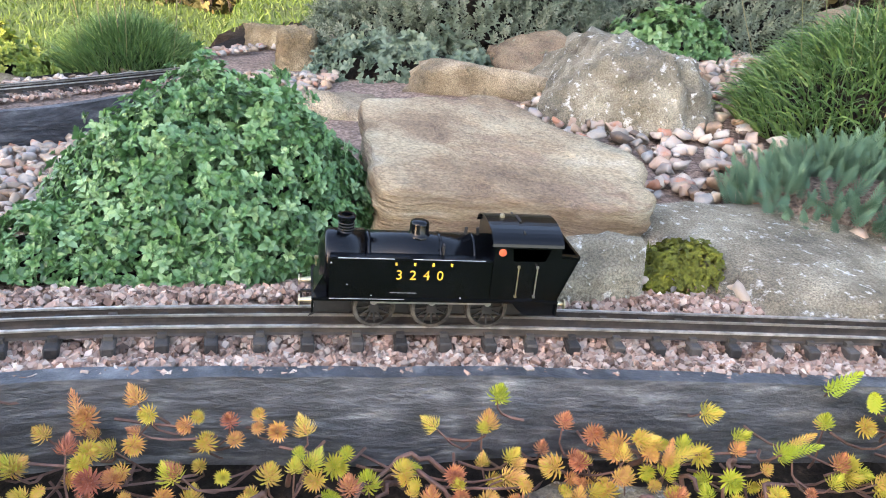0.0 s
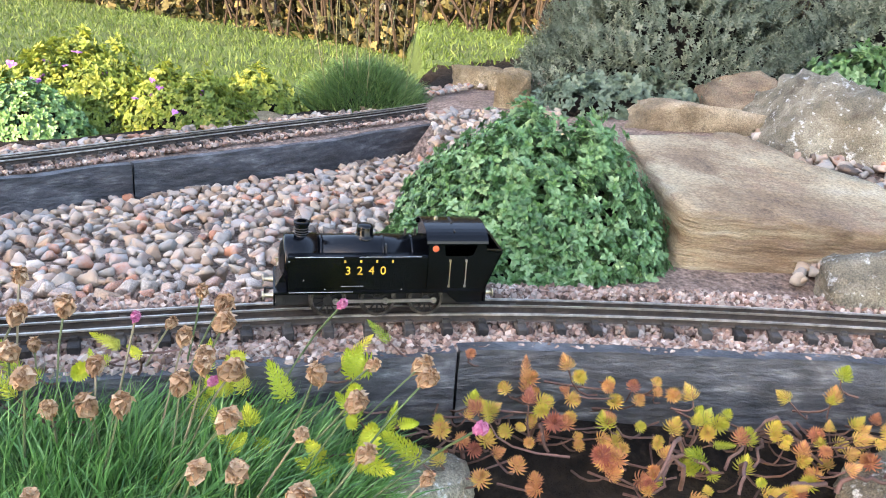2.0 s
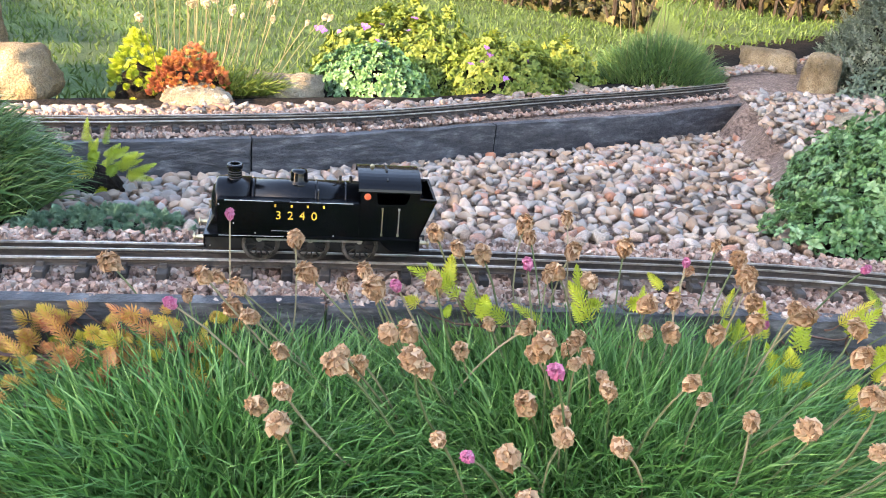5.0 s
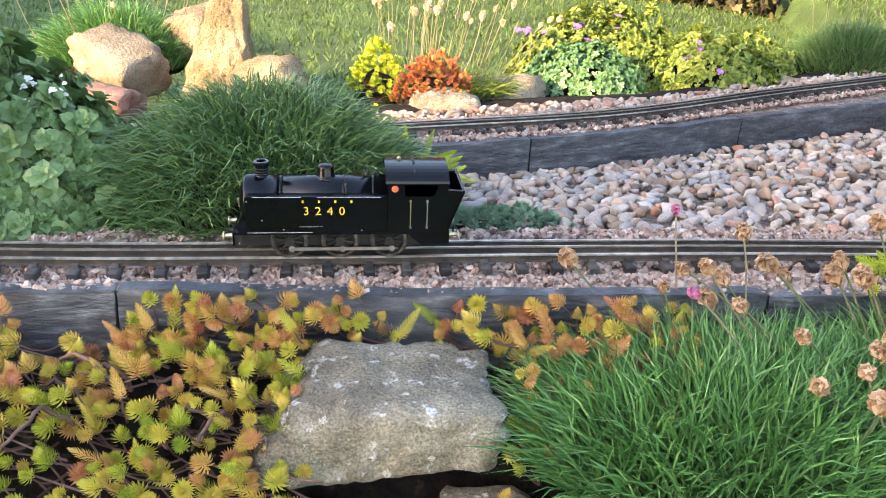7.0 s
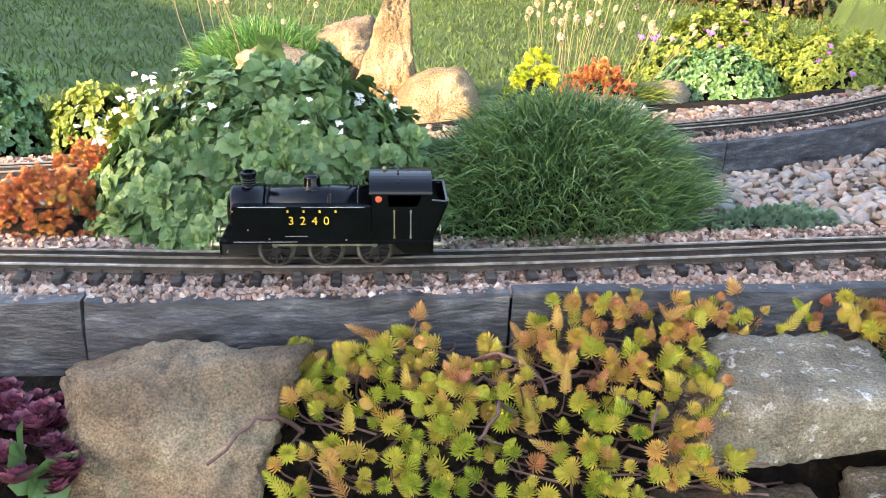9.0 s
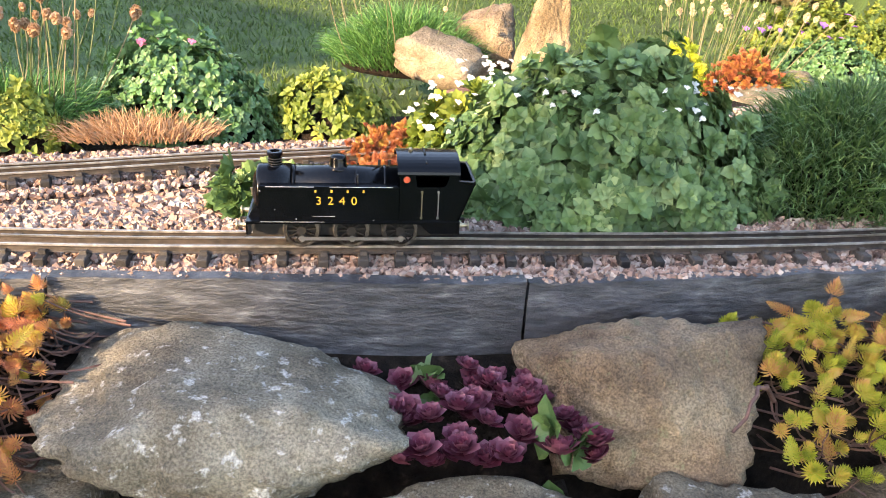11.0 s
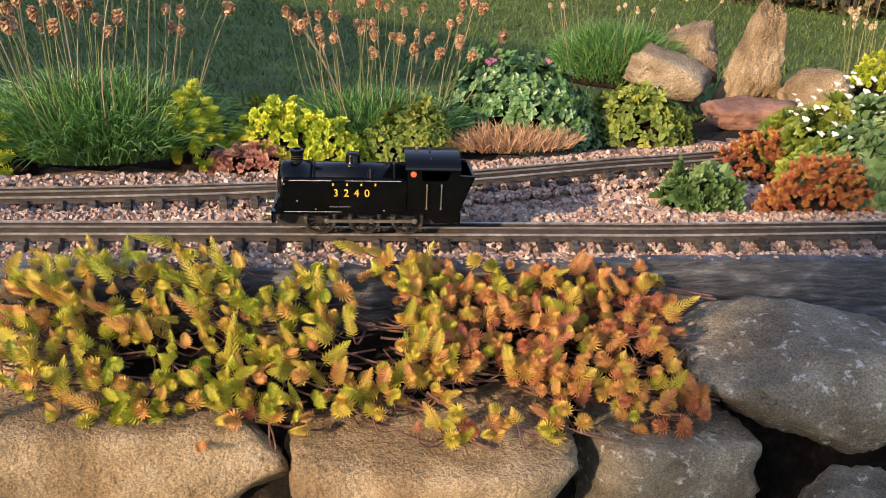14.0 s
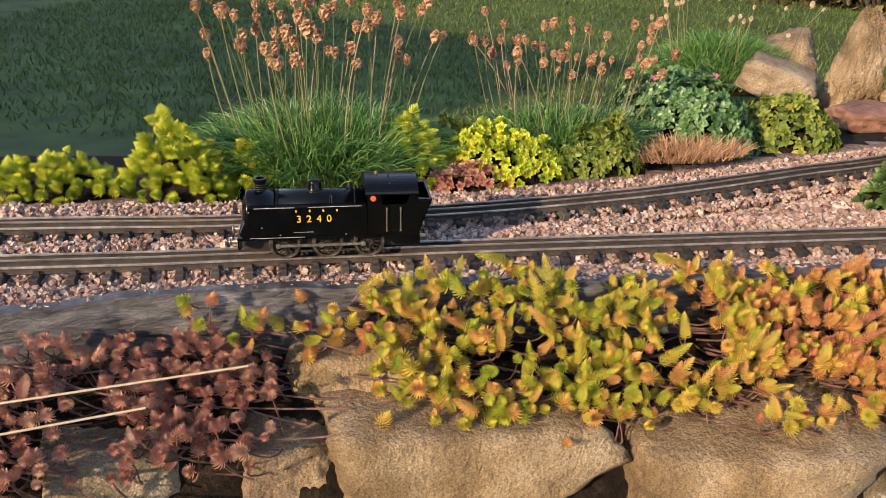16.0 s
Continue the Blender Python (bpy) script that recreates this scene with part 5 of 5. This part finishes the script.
# ---- far hedge and the added shade blocks behind the camera ----
def build_hedge():
    ob = plant("hedge", "tall dark woodland hedge with bare twigs at the lawn's end", "hedge")
    def line(x):
        return 3.35 - 0.45 * (x + 0.5)

    n = 42000
    x = RNG.uniform(-7.5, 4.5, n)
    z = -0.17 + 1.7 * RNG.uniform(0, 1, n) ** 1.5
    y = line(x) + 0.12 + np.abs(RNG.normal(0, 0.28, n)) - 0.25 * (z > 0.25) * RNG.uniform(0, 1, n) - 0.15 * (z < -0.05) * RNG.uniform(0, 1, n)
    keep = np.array([noise.noise((a * 2.2, c * 2.6, 4.0)) for a, c in zip(x, z)]) > -0.22 + 0.15 * RNG.uniform(-1, 1, n)
    p = np.stack([x, y, z], -1)[keep]
    k = len(p)
    v, f, m = scatter(STAR, p, frames_of(RNG.normal(size=(k, 3))), RNG.uniform(0.014, 0.042, k))
    tagged(mesh_object("foliage", v, f, "hedge", ob, np.repeat(np.clip(RNG.normal(0.5, 0.27, k), 0, 1), m)), kind="stuff")
    k = 420
    x0 = RNG.uniform(-7.0, 4.0, k)
    root = np.stack([x0, line(x0) + RNG.uniform(0.0, 0.35, k), np.full(k, -0.18)], -1)
    tip = root + np.stack([RNG.normal(0, 0.28, k), RNG.normal(-0.05, 0.12, k), RNG.uniform(0.5, 1.6, k)], -1)
    q = np.linspace(0, 1, 6)[None, :, None]
    v, f, m = tubes(root[:, None] * (1 - q) + tip[:, None] * q + RNG.normal(0, 0.03, (k, 6, 3)), RNG.uniform(0.004, 0.012, (k, 1)) * np.linspace(1, 0.3, 6)[None], 5)
    tagged(mesh_object("twig_tangle", v, f, "bark", ob), kind="stuff")
    # plain dark box behind the leaves stands in for the hedge's shaded depth
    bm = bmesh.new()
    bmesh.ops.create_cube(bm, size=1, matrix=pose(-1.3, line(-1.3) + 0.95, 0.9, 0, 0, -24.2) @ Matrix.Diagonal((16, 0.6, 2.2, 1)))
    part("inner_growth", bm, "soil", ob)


build_hedge()


def build_shade_blocks():
    """Unseen blocks added behind the camera: a house shape shades the beds, a hedge shape the lawn."""
    ux, uy = Vector((SUN_AZ[0], SUN_AZ[1], 0)).normalized(), Vector((SUN_AZ[1], -SUN_AZ[0], 0)).normalized()

    def block(name, mat, along, across, z0, z1, parent):
        bm = bmesh.new()
        vs = [bm.verts.new(tuple(ux * a + uy * b + Vector((0, 0, z)))) for z in (z0, z1) for a, b in ((along[0], across[0]), (along[1], across[0]), (along[1], across[1]), (along[0], across[1]))]
        for q in ((0, 1, 2, 3), (7, 6, 5, 4), (0, 4, 5, 1), (1, 5, 6, 2), (2, 6, 7, 3), (3, 7, 4, 0)):
            bm.faces.new([vs[i] for i in q])
        return part(name, bm, mat, parent)

    house = tagged(empty("house"), "unseen house-shaped block added behind the viewer to shade the garden", "house", kind="structure")
    block("wall", "wall", (-19, -14), (SHADE_RIGHT, 12), -0.5, 6.4, house)
    block("roof", "roof", (-19.2, -13.9), (SHADE_RIGHT, 12.2), 6.4, 6.7, house)
    bush = tagged(empty("lawn_shade_block"), "unseen hedge-shaped block added behind the viewer to shade the lawn", "hedge", kind="structure")
    h = block("hedge_body", "hedge", (-7.6, -6.6), (-14, SHADE_LEFT), -0.5, SHADE_TOP, bush)


build_shade_blocks()


# ---- the locomotive ----
def box(bm, x0, x1, y0, y1, z0, z1, bevel=0.0):
    m = pose((x0 + x1) / 2, (y0 + y1) / 2, (z0 + z1) / 2) @ Matrix.Diagonal((x1 - x0, y1 - y0, z1 - z0, 1))
    g = bmesh.ops.create_cube(bm, size=1, matrix=m)
    if bevel:
        es = list({e for v in g["verts"] for e in v.link_edges})
        bmesh.ops.bevel(bm, geom=es, offset=bevel, segments=2, affect="EDGES")


def barrel(bm, rings, x_axis=True, sides=40, at=(0, 0, 0), ends=True):
    """A turned body: rings of (place along the axis, radius); along x, or along z."""
    rows = []
    for s, r in rings:
        row = []
        for i in range(sides):
            a = 2 * math.pi * i / sides
            p = (s, r * math.cos(a), r * math.sin(a)) if x_axis else (r * math.cos(a), r * math.sin(a), s)
            row.append(bm.verts.new((p[0] + at[0], p[1] + at[1], p[2] + at[2])))
        rows.append(row)
    for a, b in zip(rows, rows[1:]):
        for i in range(sides):
            bm.faces.new((a[i], a[(i + 1) % sides], b[(i + 1) % sides], b[i]))
    if ends:
        bm.faces.new(rows[0]), bm.faces.new(rows[-1][::-1])


def plate(bm, outline, y0, y1):
    """A plate cut to an outline of (x, z), from y0 to y1."""
    a = [bm.verts.new((x, y0, z)) for x, z in outline]
    b = [bm.verts.new((x, y1, z)) for x, z in outline]
    n = len(outline)
    bm.faces.new(a), bm.faces.new(b[::-1])
    for i in range(n):
        bm.faces.new((a[i], b[i], b[(i + 1) % n], a[(i + 1) % n]))


F0 = 0.1035
LOCO_SIZE = 0.945
WHEELS = (F0 - 0.052, F0 - 0.101, F0 - 0.149)
WHEEL_R = 0.0175
CRANK = 0.0075
ROD_Y = 0.0285
loco = tagged(empty("tank_locomotive"), "black enamelled model tank locomotive with yellow numbers, on the track", "model locomotive")
loco.scale = (LOCO_SIZE, LOCO_SIZE, LOCO_SIZE)


def build_loco():
    w = 0.0325
    bm = bmesh.new()
    box(bm, -F0, F0, -0.034, 0.034, 0.0295, 0.0322, 0.0006)
    part("footplate", bm, "black", loco)
    for y in (-1, 1):
        bm = bmesh.new()
        box(bm, -0.043, F0 - 0.0135, y * 0.019 - 0.0135, y * 0.019 + 0.0135, 0.0322, 0.0672, 0.0009)
        part("side_tank", bm, "black", loco)
    bm = bmesh.new()
    barrel(bm, [(-0.045, 0.0245), (F0 - 0.034, 0.0245)], at=(0, 0, 0.0535))
    for x in (F0 - 0.045, F0 - 0.105, -0.03):
        barrel(bm, [(x - 0.0012, 0.0248), (x + 0.0012, 0.0248)], at=(0, 0, 0.0535))
    part("boiler", bm, "black", loco, smooth=True)
    bm = bmesh.new()
    barrel(bm, [(F0 - 0.042, 0.0255), (F0 - 0.0125, 0.0255), (F0 - 0.010, 0.0245), (F0 - 0.0095, 0.020), (F0 - 0.0065, 0.016), (F0 - 0.005, 0.008)], at=(0, 0, 0.0535))
    smoke = part("smokebox", bm, "black", loco, smooth=True)
    bm = bmesh.new()
    box(bm, F0 - 0.006, F0 - 0.002, -0.0012, 0.0012, 0.0525, 0.0545)
    box(bm, F0 - 0.004, F0 - 0.003, -0.0008, 0.0008, 0.046, 0.054)
    part("door_handle", bm, "brass", smoke)
    bm = bmesh.new()
    plate(bm, [(F0 - 0.0015, 0.0322), (F0 - 0.012, 0.0322), (F0 - 0.012, 0.052)], -0.021, 0.021)
    part("front_apron", bm, "black", loco)
    bm = bmesh.new()
    barrel(bm, [(0.074, 0.0105), (0.0775, 0.0075), (0.079, 0.0066), (0.088, 0.0062), (0.0885, 0.0075), (0.0915, 0.0078), (0.0925, 0.0070), (0.0925, 0.0048), (0.086, 0.0045)], False, 28, (F0 - 0.027, 0, 0))
    chim = part("chimney", bm, "black", loco, smooth=False)
    bm = bmesh.new()
    for z in (0.0805, 0.083, 0.0855):
        barrel(bm, [(z - 0.0005, 0.0066), (z, 0.0070), (z + 0.0005, 0.0066)], False, 28, (F0 - 0.027, 0, 0))
    part("chimney_rings", bm, "frames", chim)
    bm = bmesh.new()
    barrel(bm, [(0.074, 0.0125), (0.0775, 0.0095), (0.0795, 0.0083), (0.0865, 0.0080), (0.0885, 0.0074), (0.0895, 0.0050), (0.0898, 0.001)], False, 28, (F0 - 0.088, 0, 0))
    part("dome", bm, "black", loco, smooth=True)
    for x in (F0 - 0.128, F0 - 0.138):
        bm = bmesh.new()
        barrel(bm, [(0.074, 0.0014), (0.084, 0.0014), (0.0845, 0.0010)], False, 10, (x, 0, 0))
        part("safety_valve", bm, "frames", loco)
    bm = bmesh.new()
    box(bm, F0 - 0.1075, F0 - 0.1060, 0.0165, 0.0215, 0.064, 0.0755)
    part("boiler_pipe", bm, "frames", loco)
    # cab
    c0, c1 = F0 - 0.147, F0 - 0.2035
    bm = bmesh.new()
    n = 12
    for s in (c0, c0 - 0.0016), (c1 + 0.0016, c1):
        top = [(0.031 * math.cos(math.pi * i / n), 0.0800 + 0.0115 * math.sin(math.pi * i / n)) for i in range(n + 1)]
        ring = [(0.031, 0.0322)] + top + [(-0.031, 0.0322)]
        a = [bm.verts.new((s[0], y, z)) for y, z in ring]
        b = [bm.verts.new((s[1], y, z)) for y, z in ring]
        bm.faces.new(a), bm.faces.new(b[::-1])
        for i in range(len(ring)):
            j = (i + 1) % len(ring)
            bm.faces.new((a[i], b[i], b[j], a[j]))
    cab = part("cab_shell", bm, "black", loco)
    for y in (-1, 1):
        bm = bmesh.new()
        o = y * w
        i = o - y * 0.0014
        plate(bm, [(c0, 0.0322), (c0, 0.0815), (c0 - 0.0130, 0.0815), (c0 - 0.0150, 0.0805), (c0 - 0.0165, 0.0680), (c0 - 0.0205, 0.0672), (c0 - 0.0205, 0.0322)], min(o, i), max(o, i))
        side = part("cab_side", bm, "black", loco)
        bm = bmesh.new()
        plate(bm, [(c0 - 0.0205, 0.0322), (c0 - 0.0205, 0.0672), (c0 - 0.0385, 0.0672), (c0 - 0.0385, 0.0322)], min(o, i) + (-y * 0.0016), max(o, i) + (-y * 0.0016))
        part("cab_door", bm, "black", side)
        bm = bmesh.new()
        plate(bm, [(c0 - 0.0385, 0.0322), (c0 - 0.0385, 0.0675), (c0 - 0.0440, 0.0685), (c0 - 0.0470, 0.0760), (c0 - 0.0480, 0.0815), (c1, 0.0815), (c1 - 0.0010, 0.0715), (c1 - 0.0165, 0.0705), (c1 - 0.0020, 0.0322)], min(o, i), max(o, i))
        bunk = part("bunker_side", bm, "black", loco)
        bm = bmesh.new()
        barrel(bm, [(0, 0.0052), (0.0009, 0.0052)], False, 24)
        bmesh.ops.rotate(bm, verts=bm.verts, matrix=Matrix.Rotation(-y * math.pi / 2, 3, "X"))
        bmesh.ops.scale(bm, verts=bm.verts, vec=(0.62, 1, 0.62))
        bmesh.ops.translate(bm, verts=bm.verts, vec=(c0 - 0.0065, o, 0.0755))
        part("builder_disc", bm, "red", side, "vermilion disc on the cab side")
        for x in (c0 - 0.0215, c0 - 0.0375):
            bm = bmesh.new()
            barrel(bm, [(0.036, 0.0006), (0.0640, 0.0006)], False, 8, (x, o + y * 0.0016, 0))
            for z in (0.0365, 0.0632):
                box(bm, x - 0.001, x + 0.001, min(o, o + y * 0.002), max(o, o + y * 0.002), z - 0.001, z + 0.001)
            part("handrail", bm, "rod" if x < c0 - 0.03 else "brass", side, "thin bare metal handrail")
    bm = bmesh.new()
    rows = []
    for x in (c0 + 0.0025, c1 - 0.0015):
        rows.append([bm.verts.new((x, y, z)) for y, z in [(0.0338 * math.cos(math.pi * i / 16), 0.0808 + 0.0125 * math.sin(math.pi * i / 16)) for i in range(17)]])
    rows2 = [[bm.verts.new(v.co - Vector((0, 0, 0.0012))) for v in r] for r in rows]
    for i in range(16):
        bm.faces.new((rows[0][i], rows[0][i + 1], rows[1][i + 1], rows[1][i]))
        bm.faces.new((rows2[0][i], rows2[1][i], rows2[1][i + 1], rows2[0][i + 1]))
        for k in (0, 1):
            bm.faces.new((rows[k][i], rows2[k][i], rows2[k][i + 1], rows[k][i + 1]))
    for i in (0, 16):
        bm.faces.new((rows[0][i], rows[1][i], rows2[1][i], rows2[0][i]))
    roof = part("cab_roof", bm, "black", loco, smooth=False)
    bm = bmesh.new()
    box(bm, c0 - 0.0265, c0 - 0.0245, -0.008, 0.008, 0.0928, 0.0945, 0.0004)
    for y in (-1, 1):
        box(bm, c0 - 0.0262, c0 - 0.0248, y * 0.016 - 0.009, y * 0.016 + 0.009, 0.0895, 0.0908)
    part("roof_slide", bm, "frames", roof)
    bm = bmesh.new()
    barrel(bm, [(0.092, 0.0022), (0.0950, 0.0022), (0.0965, 0.001)], False, 12, (c0 - 0.012, -0.004, 0))
    part("whistle", bm, "brass", roof)
    # bunker back, flared, and coal space
    bm = bmesh.new()
    a = [(c1 - 0.0000, 0.0322), (c1 - 0.0150, 0.0705), (c1 - 0.0165, 0.0705), (c1 - 0.0016, 0.0322)]
    plate(bm, a, -w, w)
    plate(bm, [(c1 - 0.0165, 0.0715), (c1 - 0.0012, 0.0725), (c1 - 0.0012, 0.0740), (c1 - 0.0165, 0.0730)], w - 0.0040, w + 0.0006)
    plate(bm, [(c1 - 0.0165, 0.0715), (c1 - 0.0012, 0.0725), (c1 - 0.0012, 0.0740), (c1 - 0.0165, 0.0730)], -w - 0.0006, -w + 0.0040)
    plate(bm, [(c1 - 0.0170, 0.0700), (c1 - 0.0145, 0.0700), (c1 - 0.0145, 0.0735), (c1 - 0.0170, 0.0735)], -w, w)
    box(bm, c1 - 0.011, c1, -w + 0.002, w - 0.002, 0.056, 0.058)
    part("bunker_back", bm, "black", loco)
    # frames, beams, buffers, couplings
    bm = bmesh.new()
    for y in (-1, 1):
        box(bm, -F0 + 0.004, F0 - 0.004, y * 0.0125 - 0.001, y * 0.0125 + 0.001, 0.010, 0.0295)
    box(bm, -0.05, 0.06, -0.011, 0.011, 0.012, 0.0295)
    part("frames", bm, "frames", loco)
    bm = bmesh.new()
    plate(bm, [(-F0, 0.0295), (-F0, 0.0175), (-F0 + 0.028, 0.0175), (-F0 + 0.036, 0.0240), (-F0 + 0.040, 0.0295)], 0.0285, 0.0300)
    part("rear_valance", bm, "black", loco)
    bm = bmesh.new()
    plate(bm, [(-F0, 0.0295), (-F0, 0.0175), (-F0 + 0.028, 0.0175), (-F0 + 0.036, 0.0240), (-F0 + 0.040, 0.0295)], -0.0300, -0.0285)
    part("rear_valance", bm, "black", loco)
    for x, s in ((F0, 1), (-F0, -1)):
        bm = bmesh.new()
        box(bm, min(x, x - s * 0.0018), max(x, x - s * 0.0018), -0.033, 0.033, 0.0185, 0.0295)
        beam = part("buffer_beam", bm, "black", loco)
        for y in (-0.020, 0.020):
            bm = bmesh.new()
            barrel(bm, [(x, 0.0030), (x + s * 0.005, 0.0024), (x + s * 0.009, 0.0018), (x + s * 0.0092, 0.0046), (x + s * 0.0105, 0.0044)], True, 18, (0, y, 0.0235))
            part("buffer", bm, "brass", beam)
        bm = bmesh.new()
        box(bm, min(x, x + s * 0.008), max(x, x + s * 0.008), -0.0012, 0.0012, 0.0215, 0.0235)
        box(bm, min(x + s * 0.007, x + s * 0.009), max(x + s * 0.007, x + s * 0.009), -0.0012, 0.0012, 0.016, 0.0235)
        part("coupling_hook", bm, "frames", beam)
    bm = bmesh.new()
    plate(bm, [(F0 - 0.002, 0.0295), (F0 - 0.002, 0.020), (F0 + 0.002, 0.014), (F0 - 0.003, 0.0165), (F0 - 0.007, 0.0225), (F0 - 0.010, 0.0295)], 0.029, 0.0305)
    part("guard_iron", bm, "frames", loco)
    # numbers and lettering on the visible side, rivets, scuffs
    for y in (1, -1):
        cu = bpy.data.curves.new("number", "FONT")
        cu.body, cu.size, cu.extrude, cu.align_x, cu.align_y, cu.space_character = "3240", 0.0118, 0.00015, "CENTER", "CENTER", 1.9
        tx = new("number", cu)
        bpy.context.view_layer.update()
        me = bpy.data.meshes.new_from_object(tx.evaluated_get(bpy.context.evaluated_depsgraph_get()))
        bpy.data.objects.remove(tx)
        me.materials.clear()
        me.materials.append(M["yellow"])
        o = new("number", me)
        o.parent = loco
        o.matrix_basis = pose(F0 - 0.0865, y * (w + 0.0003), 0.0530, 90, 0, 180 if y > 0 else 0)
        tagged(o, "yellow painted running number")
    # lettering as plain marks
    for i in range(4):
        bm = bmesh.new()
        box(bm, F0 - 0.0676 - i * 0.0152, F0 - 0.0658 - i * 0.0152, w, w + 0.0003, 0.0616, 0.0642)
        part("letter_mark", bm, "yellow", loco, "small yellow letter mark")
    bm = bmesh.new()
    for x, z in ((F0 - 0.028, 0.044), (F0 - 0.048, 0.0345), (F0 - 0.122, 0.0335), (F0 - 0.052, 0.0674), (F0 - 0.128, 0.0674), (F0 - 0.035, 0.0676), (F0 - 0.0145, 0.063), (F0 - 0.0875, 0.0675)):
        box(bm, x - 0.0006, x + 0.0006, w, w + 0.0003, z - 0.0005, z + 0.0005)
    box(bm, F0 - 0.063, F0 - 0.085, w, w + 0.0002, 0.0372, 0.0375)
    box(bm, F0 - 0.014, F0 - 0.075, 0.0338, 0.0342, 0.0318, 0.0322)
    box(bm, F0 - 0.02, F0 - 0.065, w - 0.0002, w + 0.0002, 0.0669, 0.0674)
    box(bm, F0 - 0.08, F0 - 0.14, w - 0.0002, w + 0.0002, 0.0670, 0.0674)
    tagged(part("paint_scuffs", bm, "chip", loco), "bright scuffs in the worn enamel", kind="stuff")


def wheel_mesh():
    bm = bmesh.new()
    # tyre and flange, turned about y
    prof = [(-0.0030, WHEEL_R - 0.0030), (-0.0030, WHEEL_R + 0.0012), (-0.0015, WHEEL_R + 0.0012), (-0.0010, WHEEL_R), (0.0030, WHEEL_R - 0.0003), (0.0030, WHEEL_R - 0.0030)]
    rows = []
    for i in range(40):
        a = 2 * math.pi * i / 40
        rows.append([bm.verts.new((r * math.cos(a), y, r * math.sin(a))) for y, r in prof])
    for i in range(40):
        a, b = rows[i], rows[(i + 1) % 40]
        for k in range(6):
            bm.faces.new((a[k], b[k], b[(k + 1) % 6], a[(k + 1) % 6]))
    me = bpy.data.meshes.new("tyre")
    bmesh.ops.recalc_face_normals(bm, faces=bm.faces)
    bm.to_mesh(me)
    bm.free()
    me.materials.append(M["wheel"])
    bm = bmesh.new()
    for i in range(12):
        m = Matrix.Rotation(2 * math.pi * i / 12, 4, "Y") @ Matrix.Translation((0.009, 0, 0)) @ Matrix.Diagonal((0.013, 0.0018, 0.0014, 1))
        bmesh.ops.create_cube(bm, size=1, matrix=m)
    g = bmesh.ops.create_cone(bm, cap_ends=True, segments=20, radius1=0.0045, radius2=0.004, depth=0.0055, matrix=Matrix.Rotation(math.pi / 2, 4, "X"))
    bmesh.ops.create_cube(bm, size=1, matrix=Matrix.Translation((CRANK * 0.5, 0.001, 0)) @ Matrix.Diagonal((CRANK + 0.005, 0.003, 0.005, 1)))
    m2 = bpy.data.meshes.new("spokes")
    bm.to_mesh(m2)
    bm.free()
    m2.materials.append(M["frames"])
    return me, m2


def build_wheels():
    tyre, spokes = wheel_mesh()
    made = []
    for x in WHEELS:
        for y in (1, -1):
            o = new("wheel", tyre)
            o.parent = loco
            s = new("spokes", spokes)
            s.parent = o
            made.append((o, x, y))
    rods = []
    for y in (1, -1):
        bm = bmesh.new()
        box(bm, WHEELS[2], WHEELS[0], -0.0007, 0.0007, -0.0016, 0.0016)
        for x in WHEELS:
            bmesh.ops.create_cone(bm, cap_ends=True, segments=18, radius1=0.0031, radius2=0.0031, depth=0.0018, matrix=pose(x, 0, 0, 90))
            bmesh.ops.create_cone(bm, cap_ends=True, segments=12, radius1=0.0013, radius2=0.0013, depth=0.0040, matrix=pose(x, 0, 0, 90))
        o = part("coupling_rod", bm, "rod", loco, "bare steel coupling rod")
        rods.append((o, y))
    return made, rods


build_loco()
wheels, rods = build_wheels()


# ---- motion along the track ----
S_OF_LINE = np.r_[0, np.cumsum(np.linalg.norm(np.diff(MAIN, axis=0), axis=1))]


def loco_run(t):
    """Metres along the main line at t seconds."""
    return float(np.interp(t, [a for a, _ in RUN], [b for _, b in RUN]))


def loco_pose(t):
    s = loco_run(t)

    def at(q):
        return np.array([np.interp(q, S_OF_LINE, MAIN[:, 0]), np.interp(q, S_OF_LINE, MAIN[:, 1])])

    a, b = at(s + 0.045), at(s - 0.045)
    c = (a + b) / 2
    d = a - b
    return pose(c[0], c[1], 0.0105, 0, 0, math.degrees(math.atan2(d[1], d[0])))


def motions():
    walk(loco, [(t, loco_pose(t)) for t, _ in RUN])
    times = [i / 10 for i in range(161)]
    for o, x, y in wheels:
        rows = []
        for t in times:
            a = loco_run(t) / (WHEEL_R * LOCO_SIZE) + (0 if y > 0 else math.pi / 2)
            rows.append((t, Matrix.Translation((x, y * GAUGE / 2 / LOCO_SIZE, WHEEL_R)) @ Matrix.Rotation(a + PHASE, 4, "Y") @ (Matrix() if y > 0 else Matrix.Rotation(math.pi, 4, "X"))))
        walk(o, rows)
    for o, y in rods:
        rows = []
        for t in times:
            a = loco_run(t) / (WHEEL_R * LOCO_SIZE) + (0 if y > 0 else math.pi / 2) + PHASE
            rows.append((t, pose(CRANK * math.cos(a), y * 0.0235, WHEEL_R - CRANK * math.sin(a))))
        walk(o, rows)


motions()
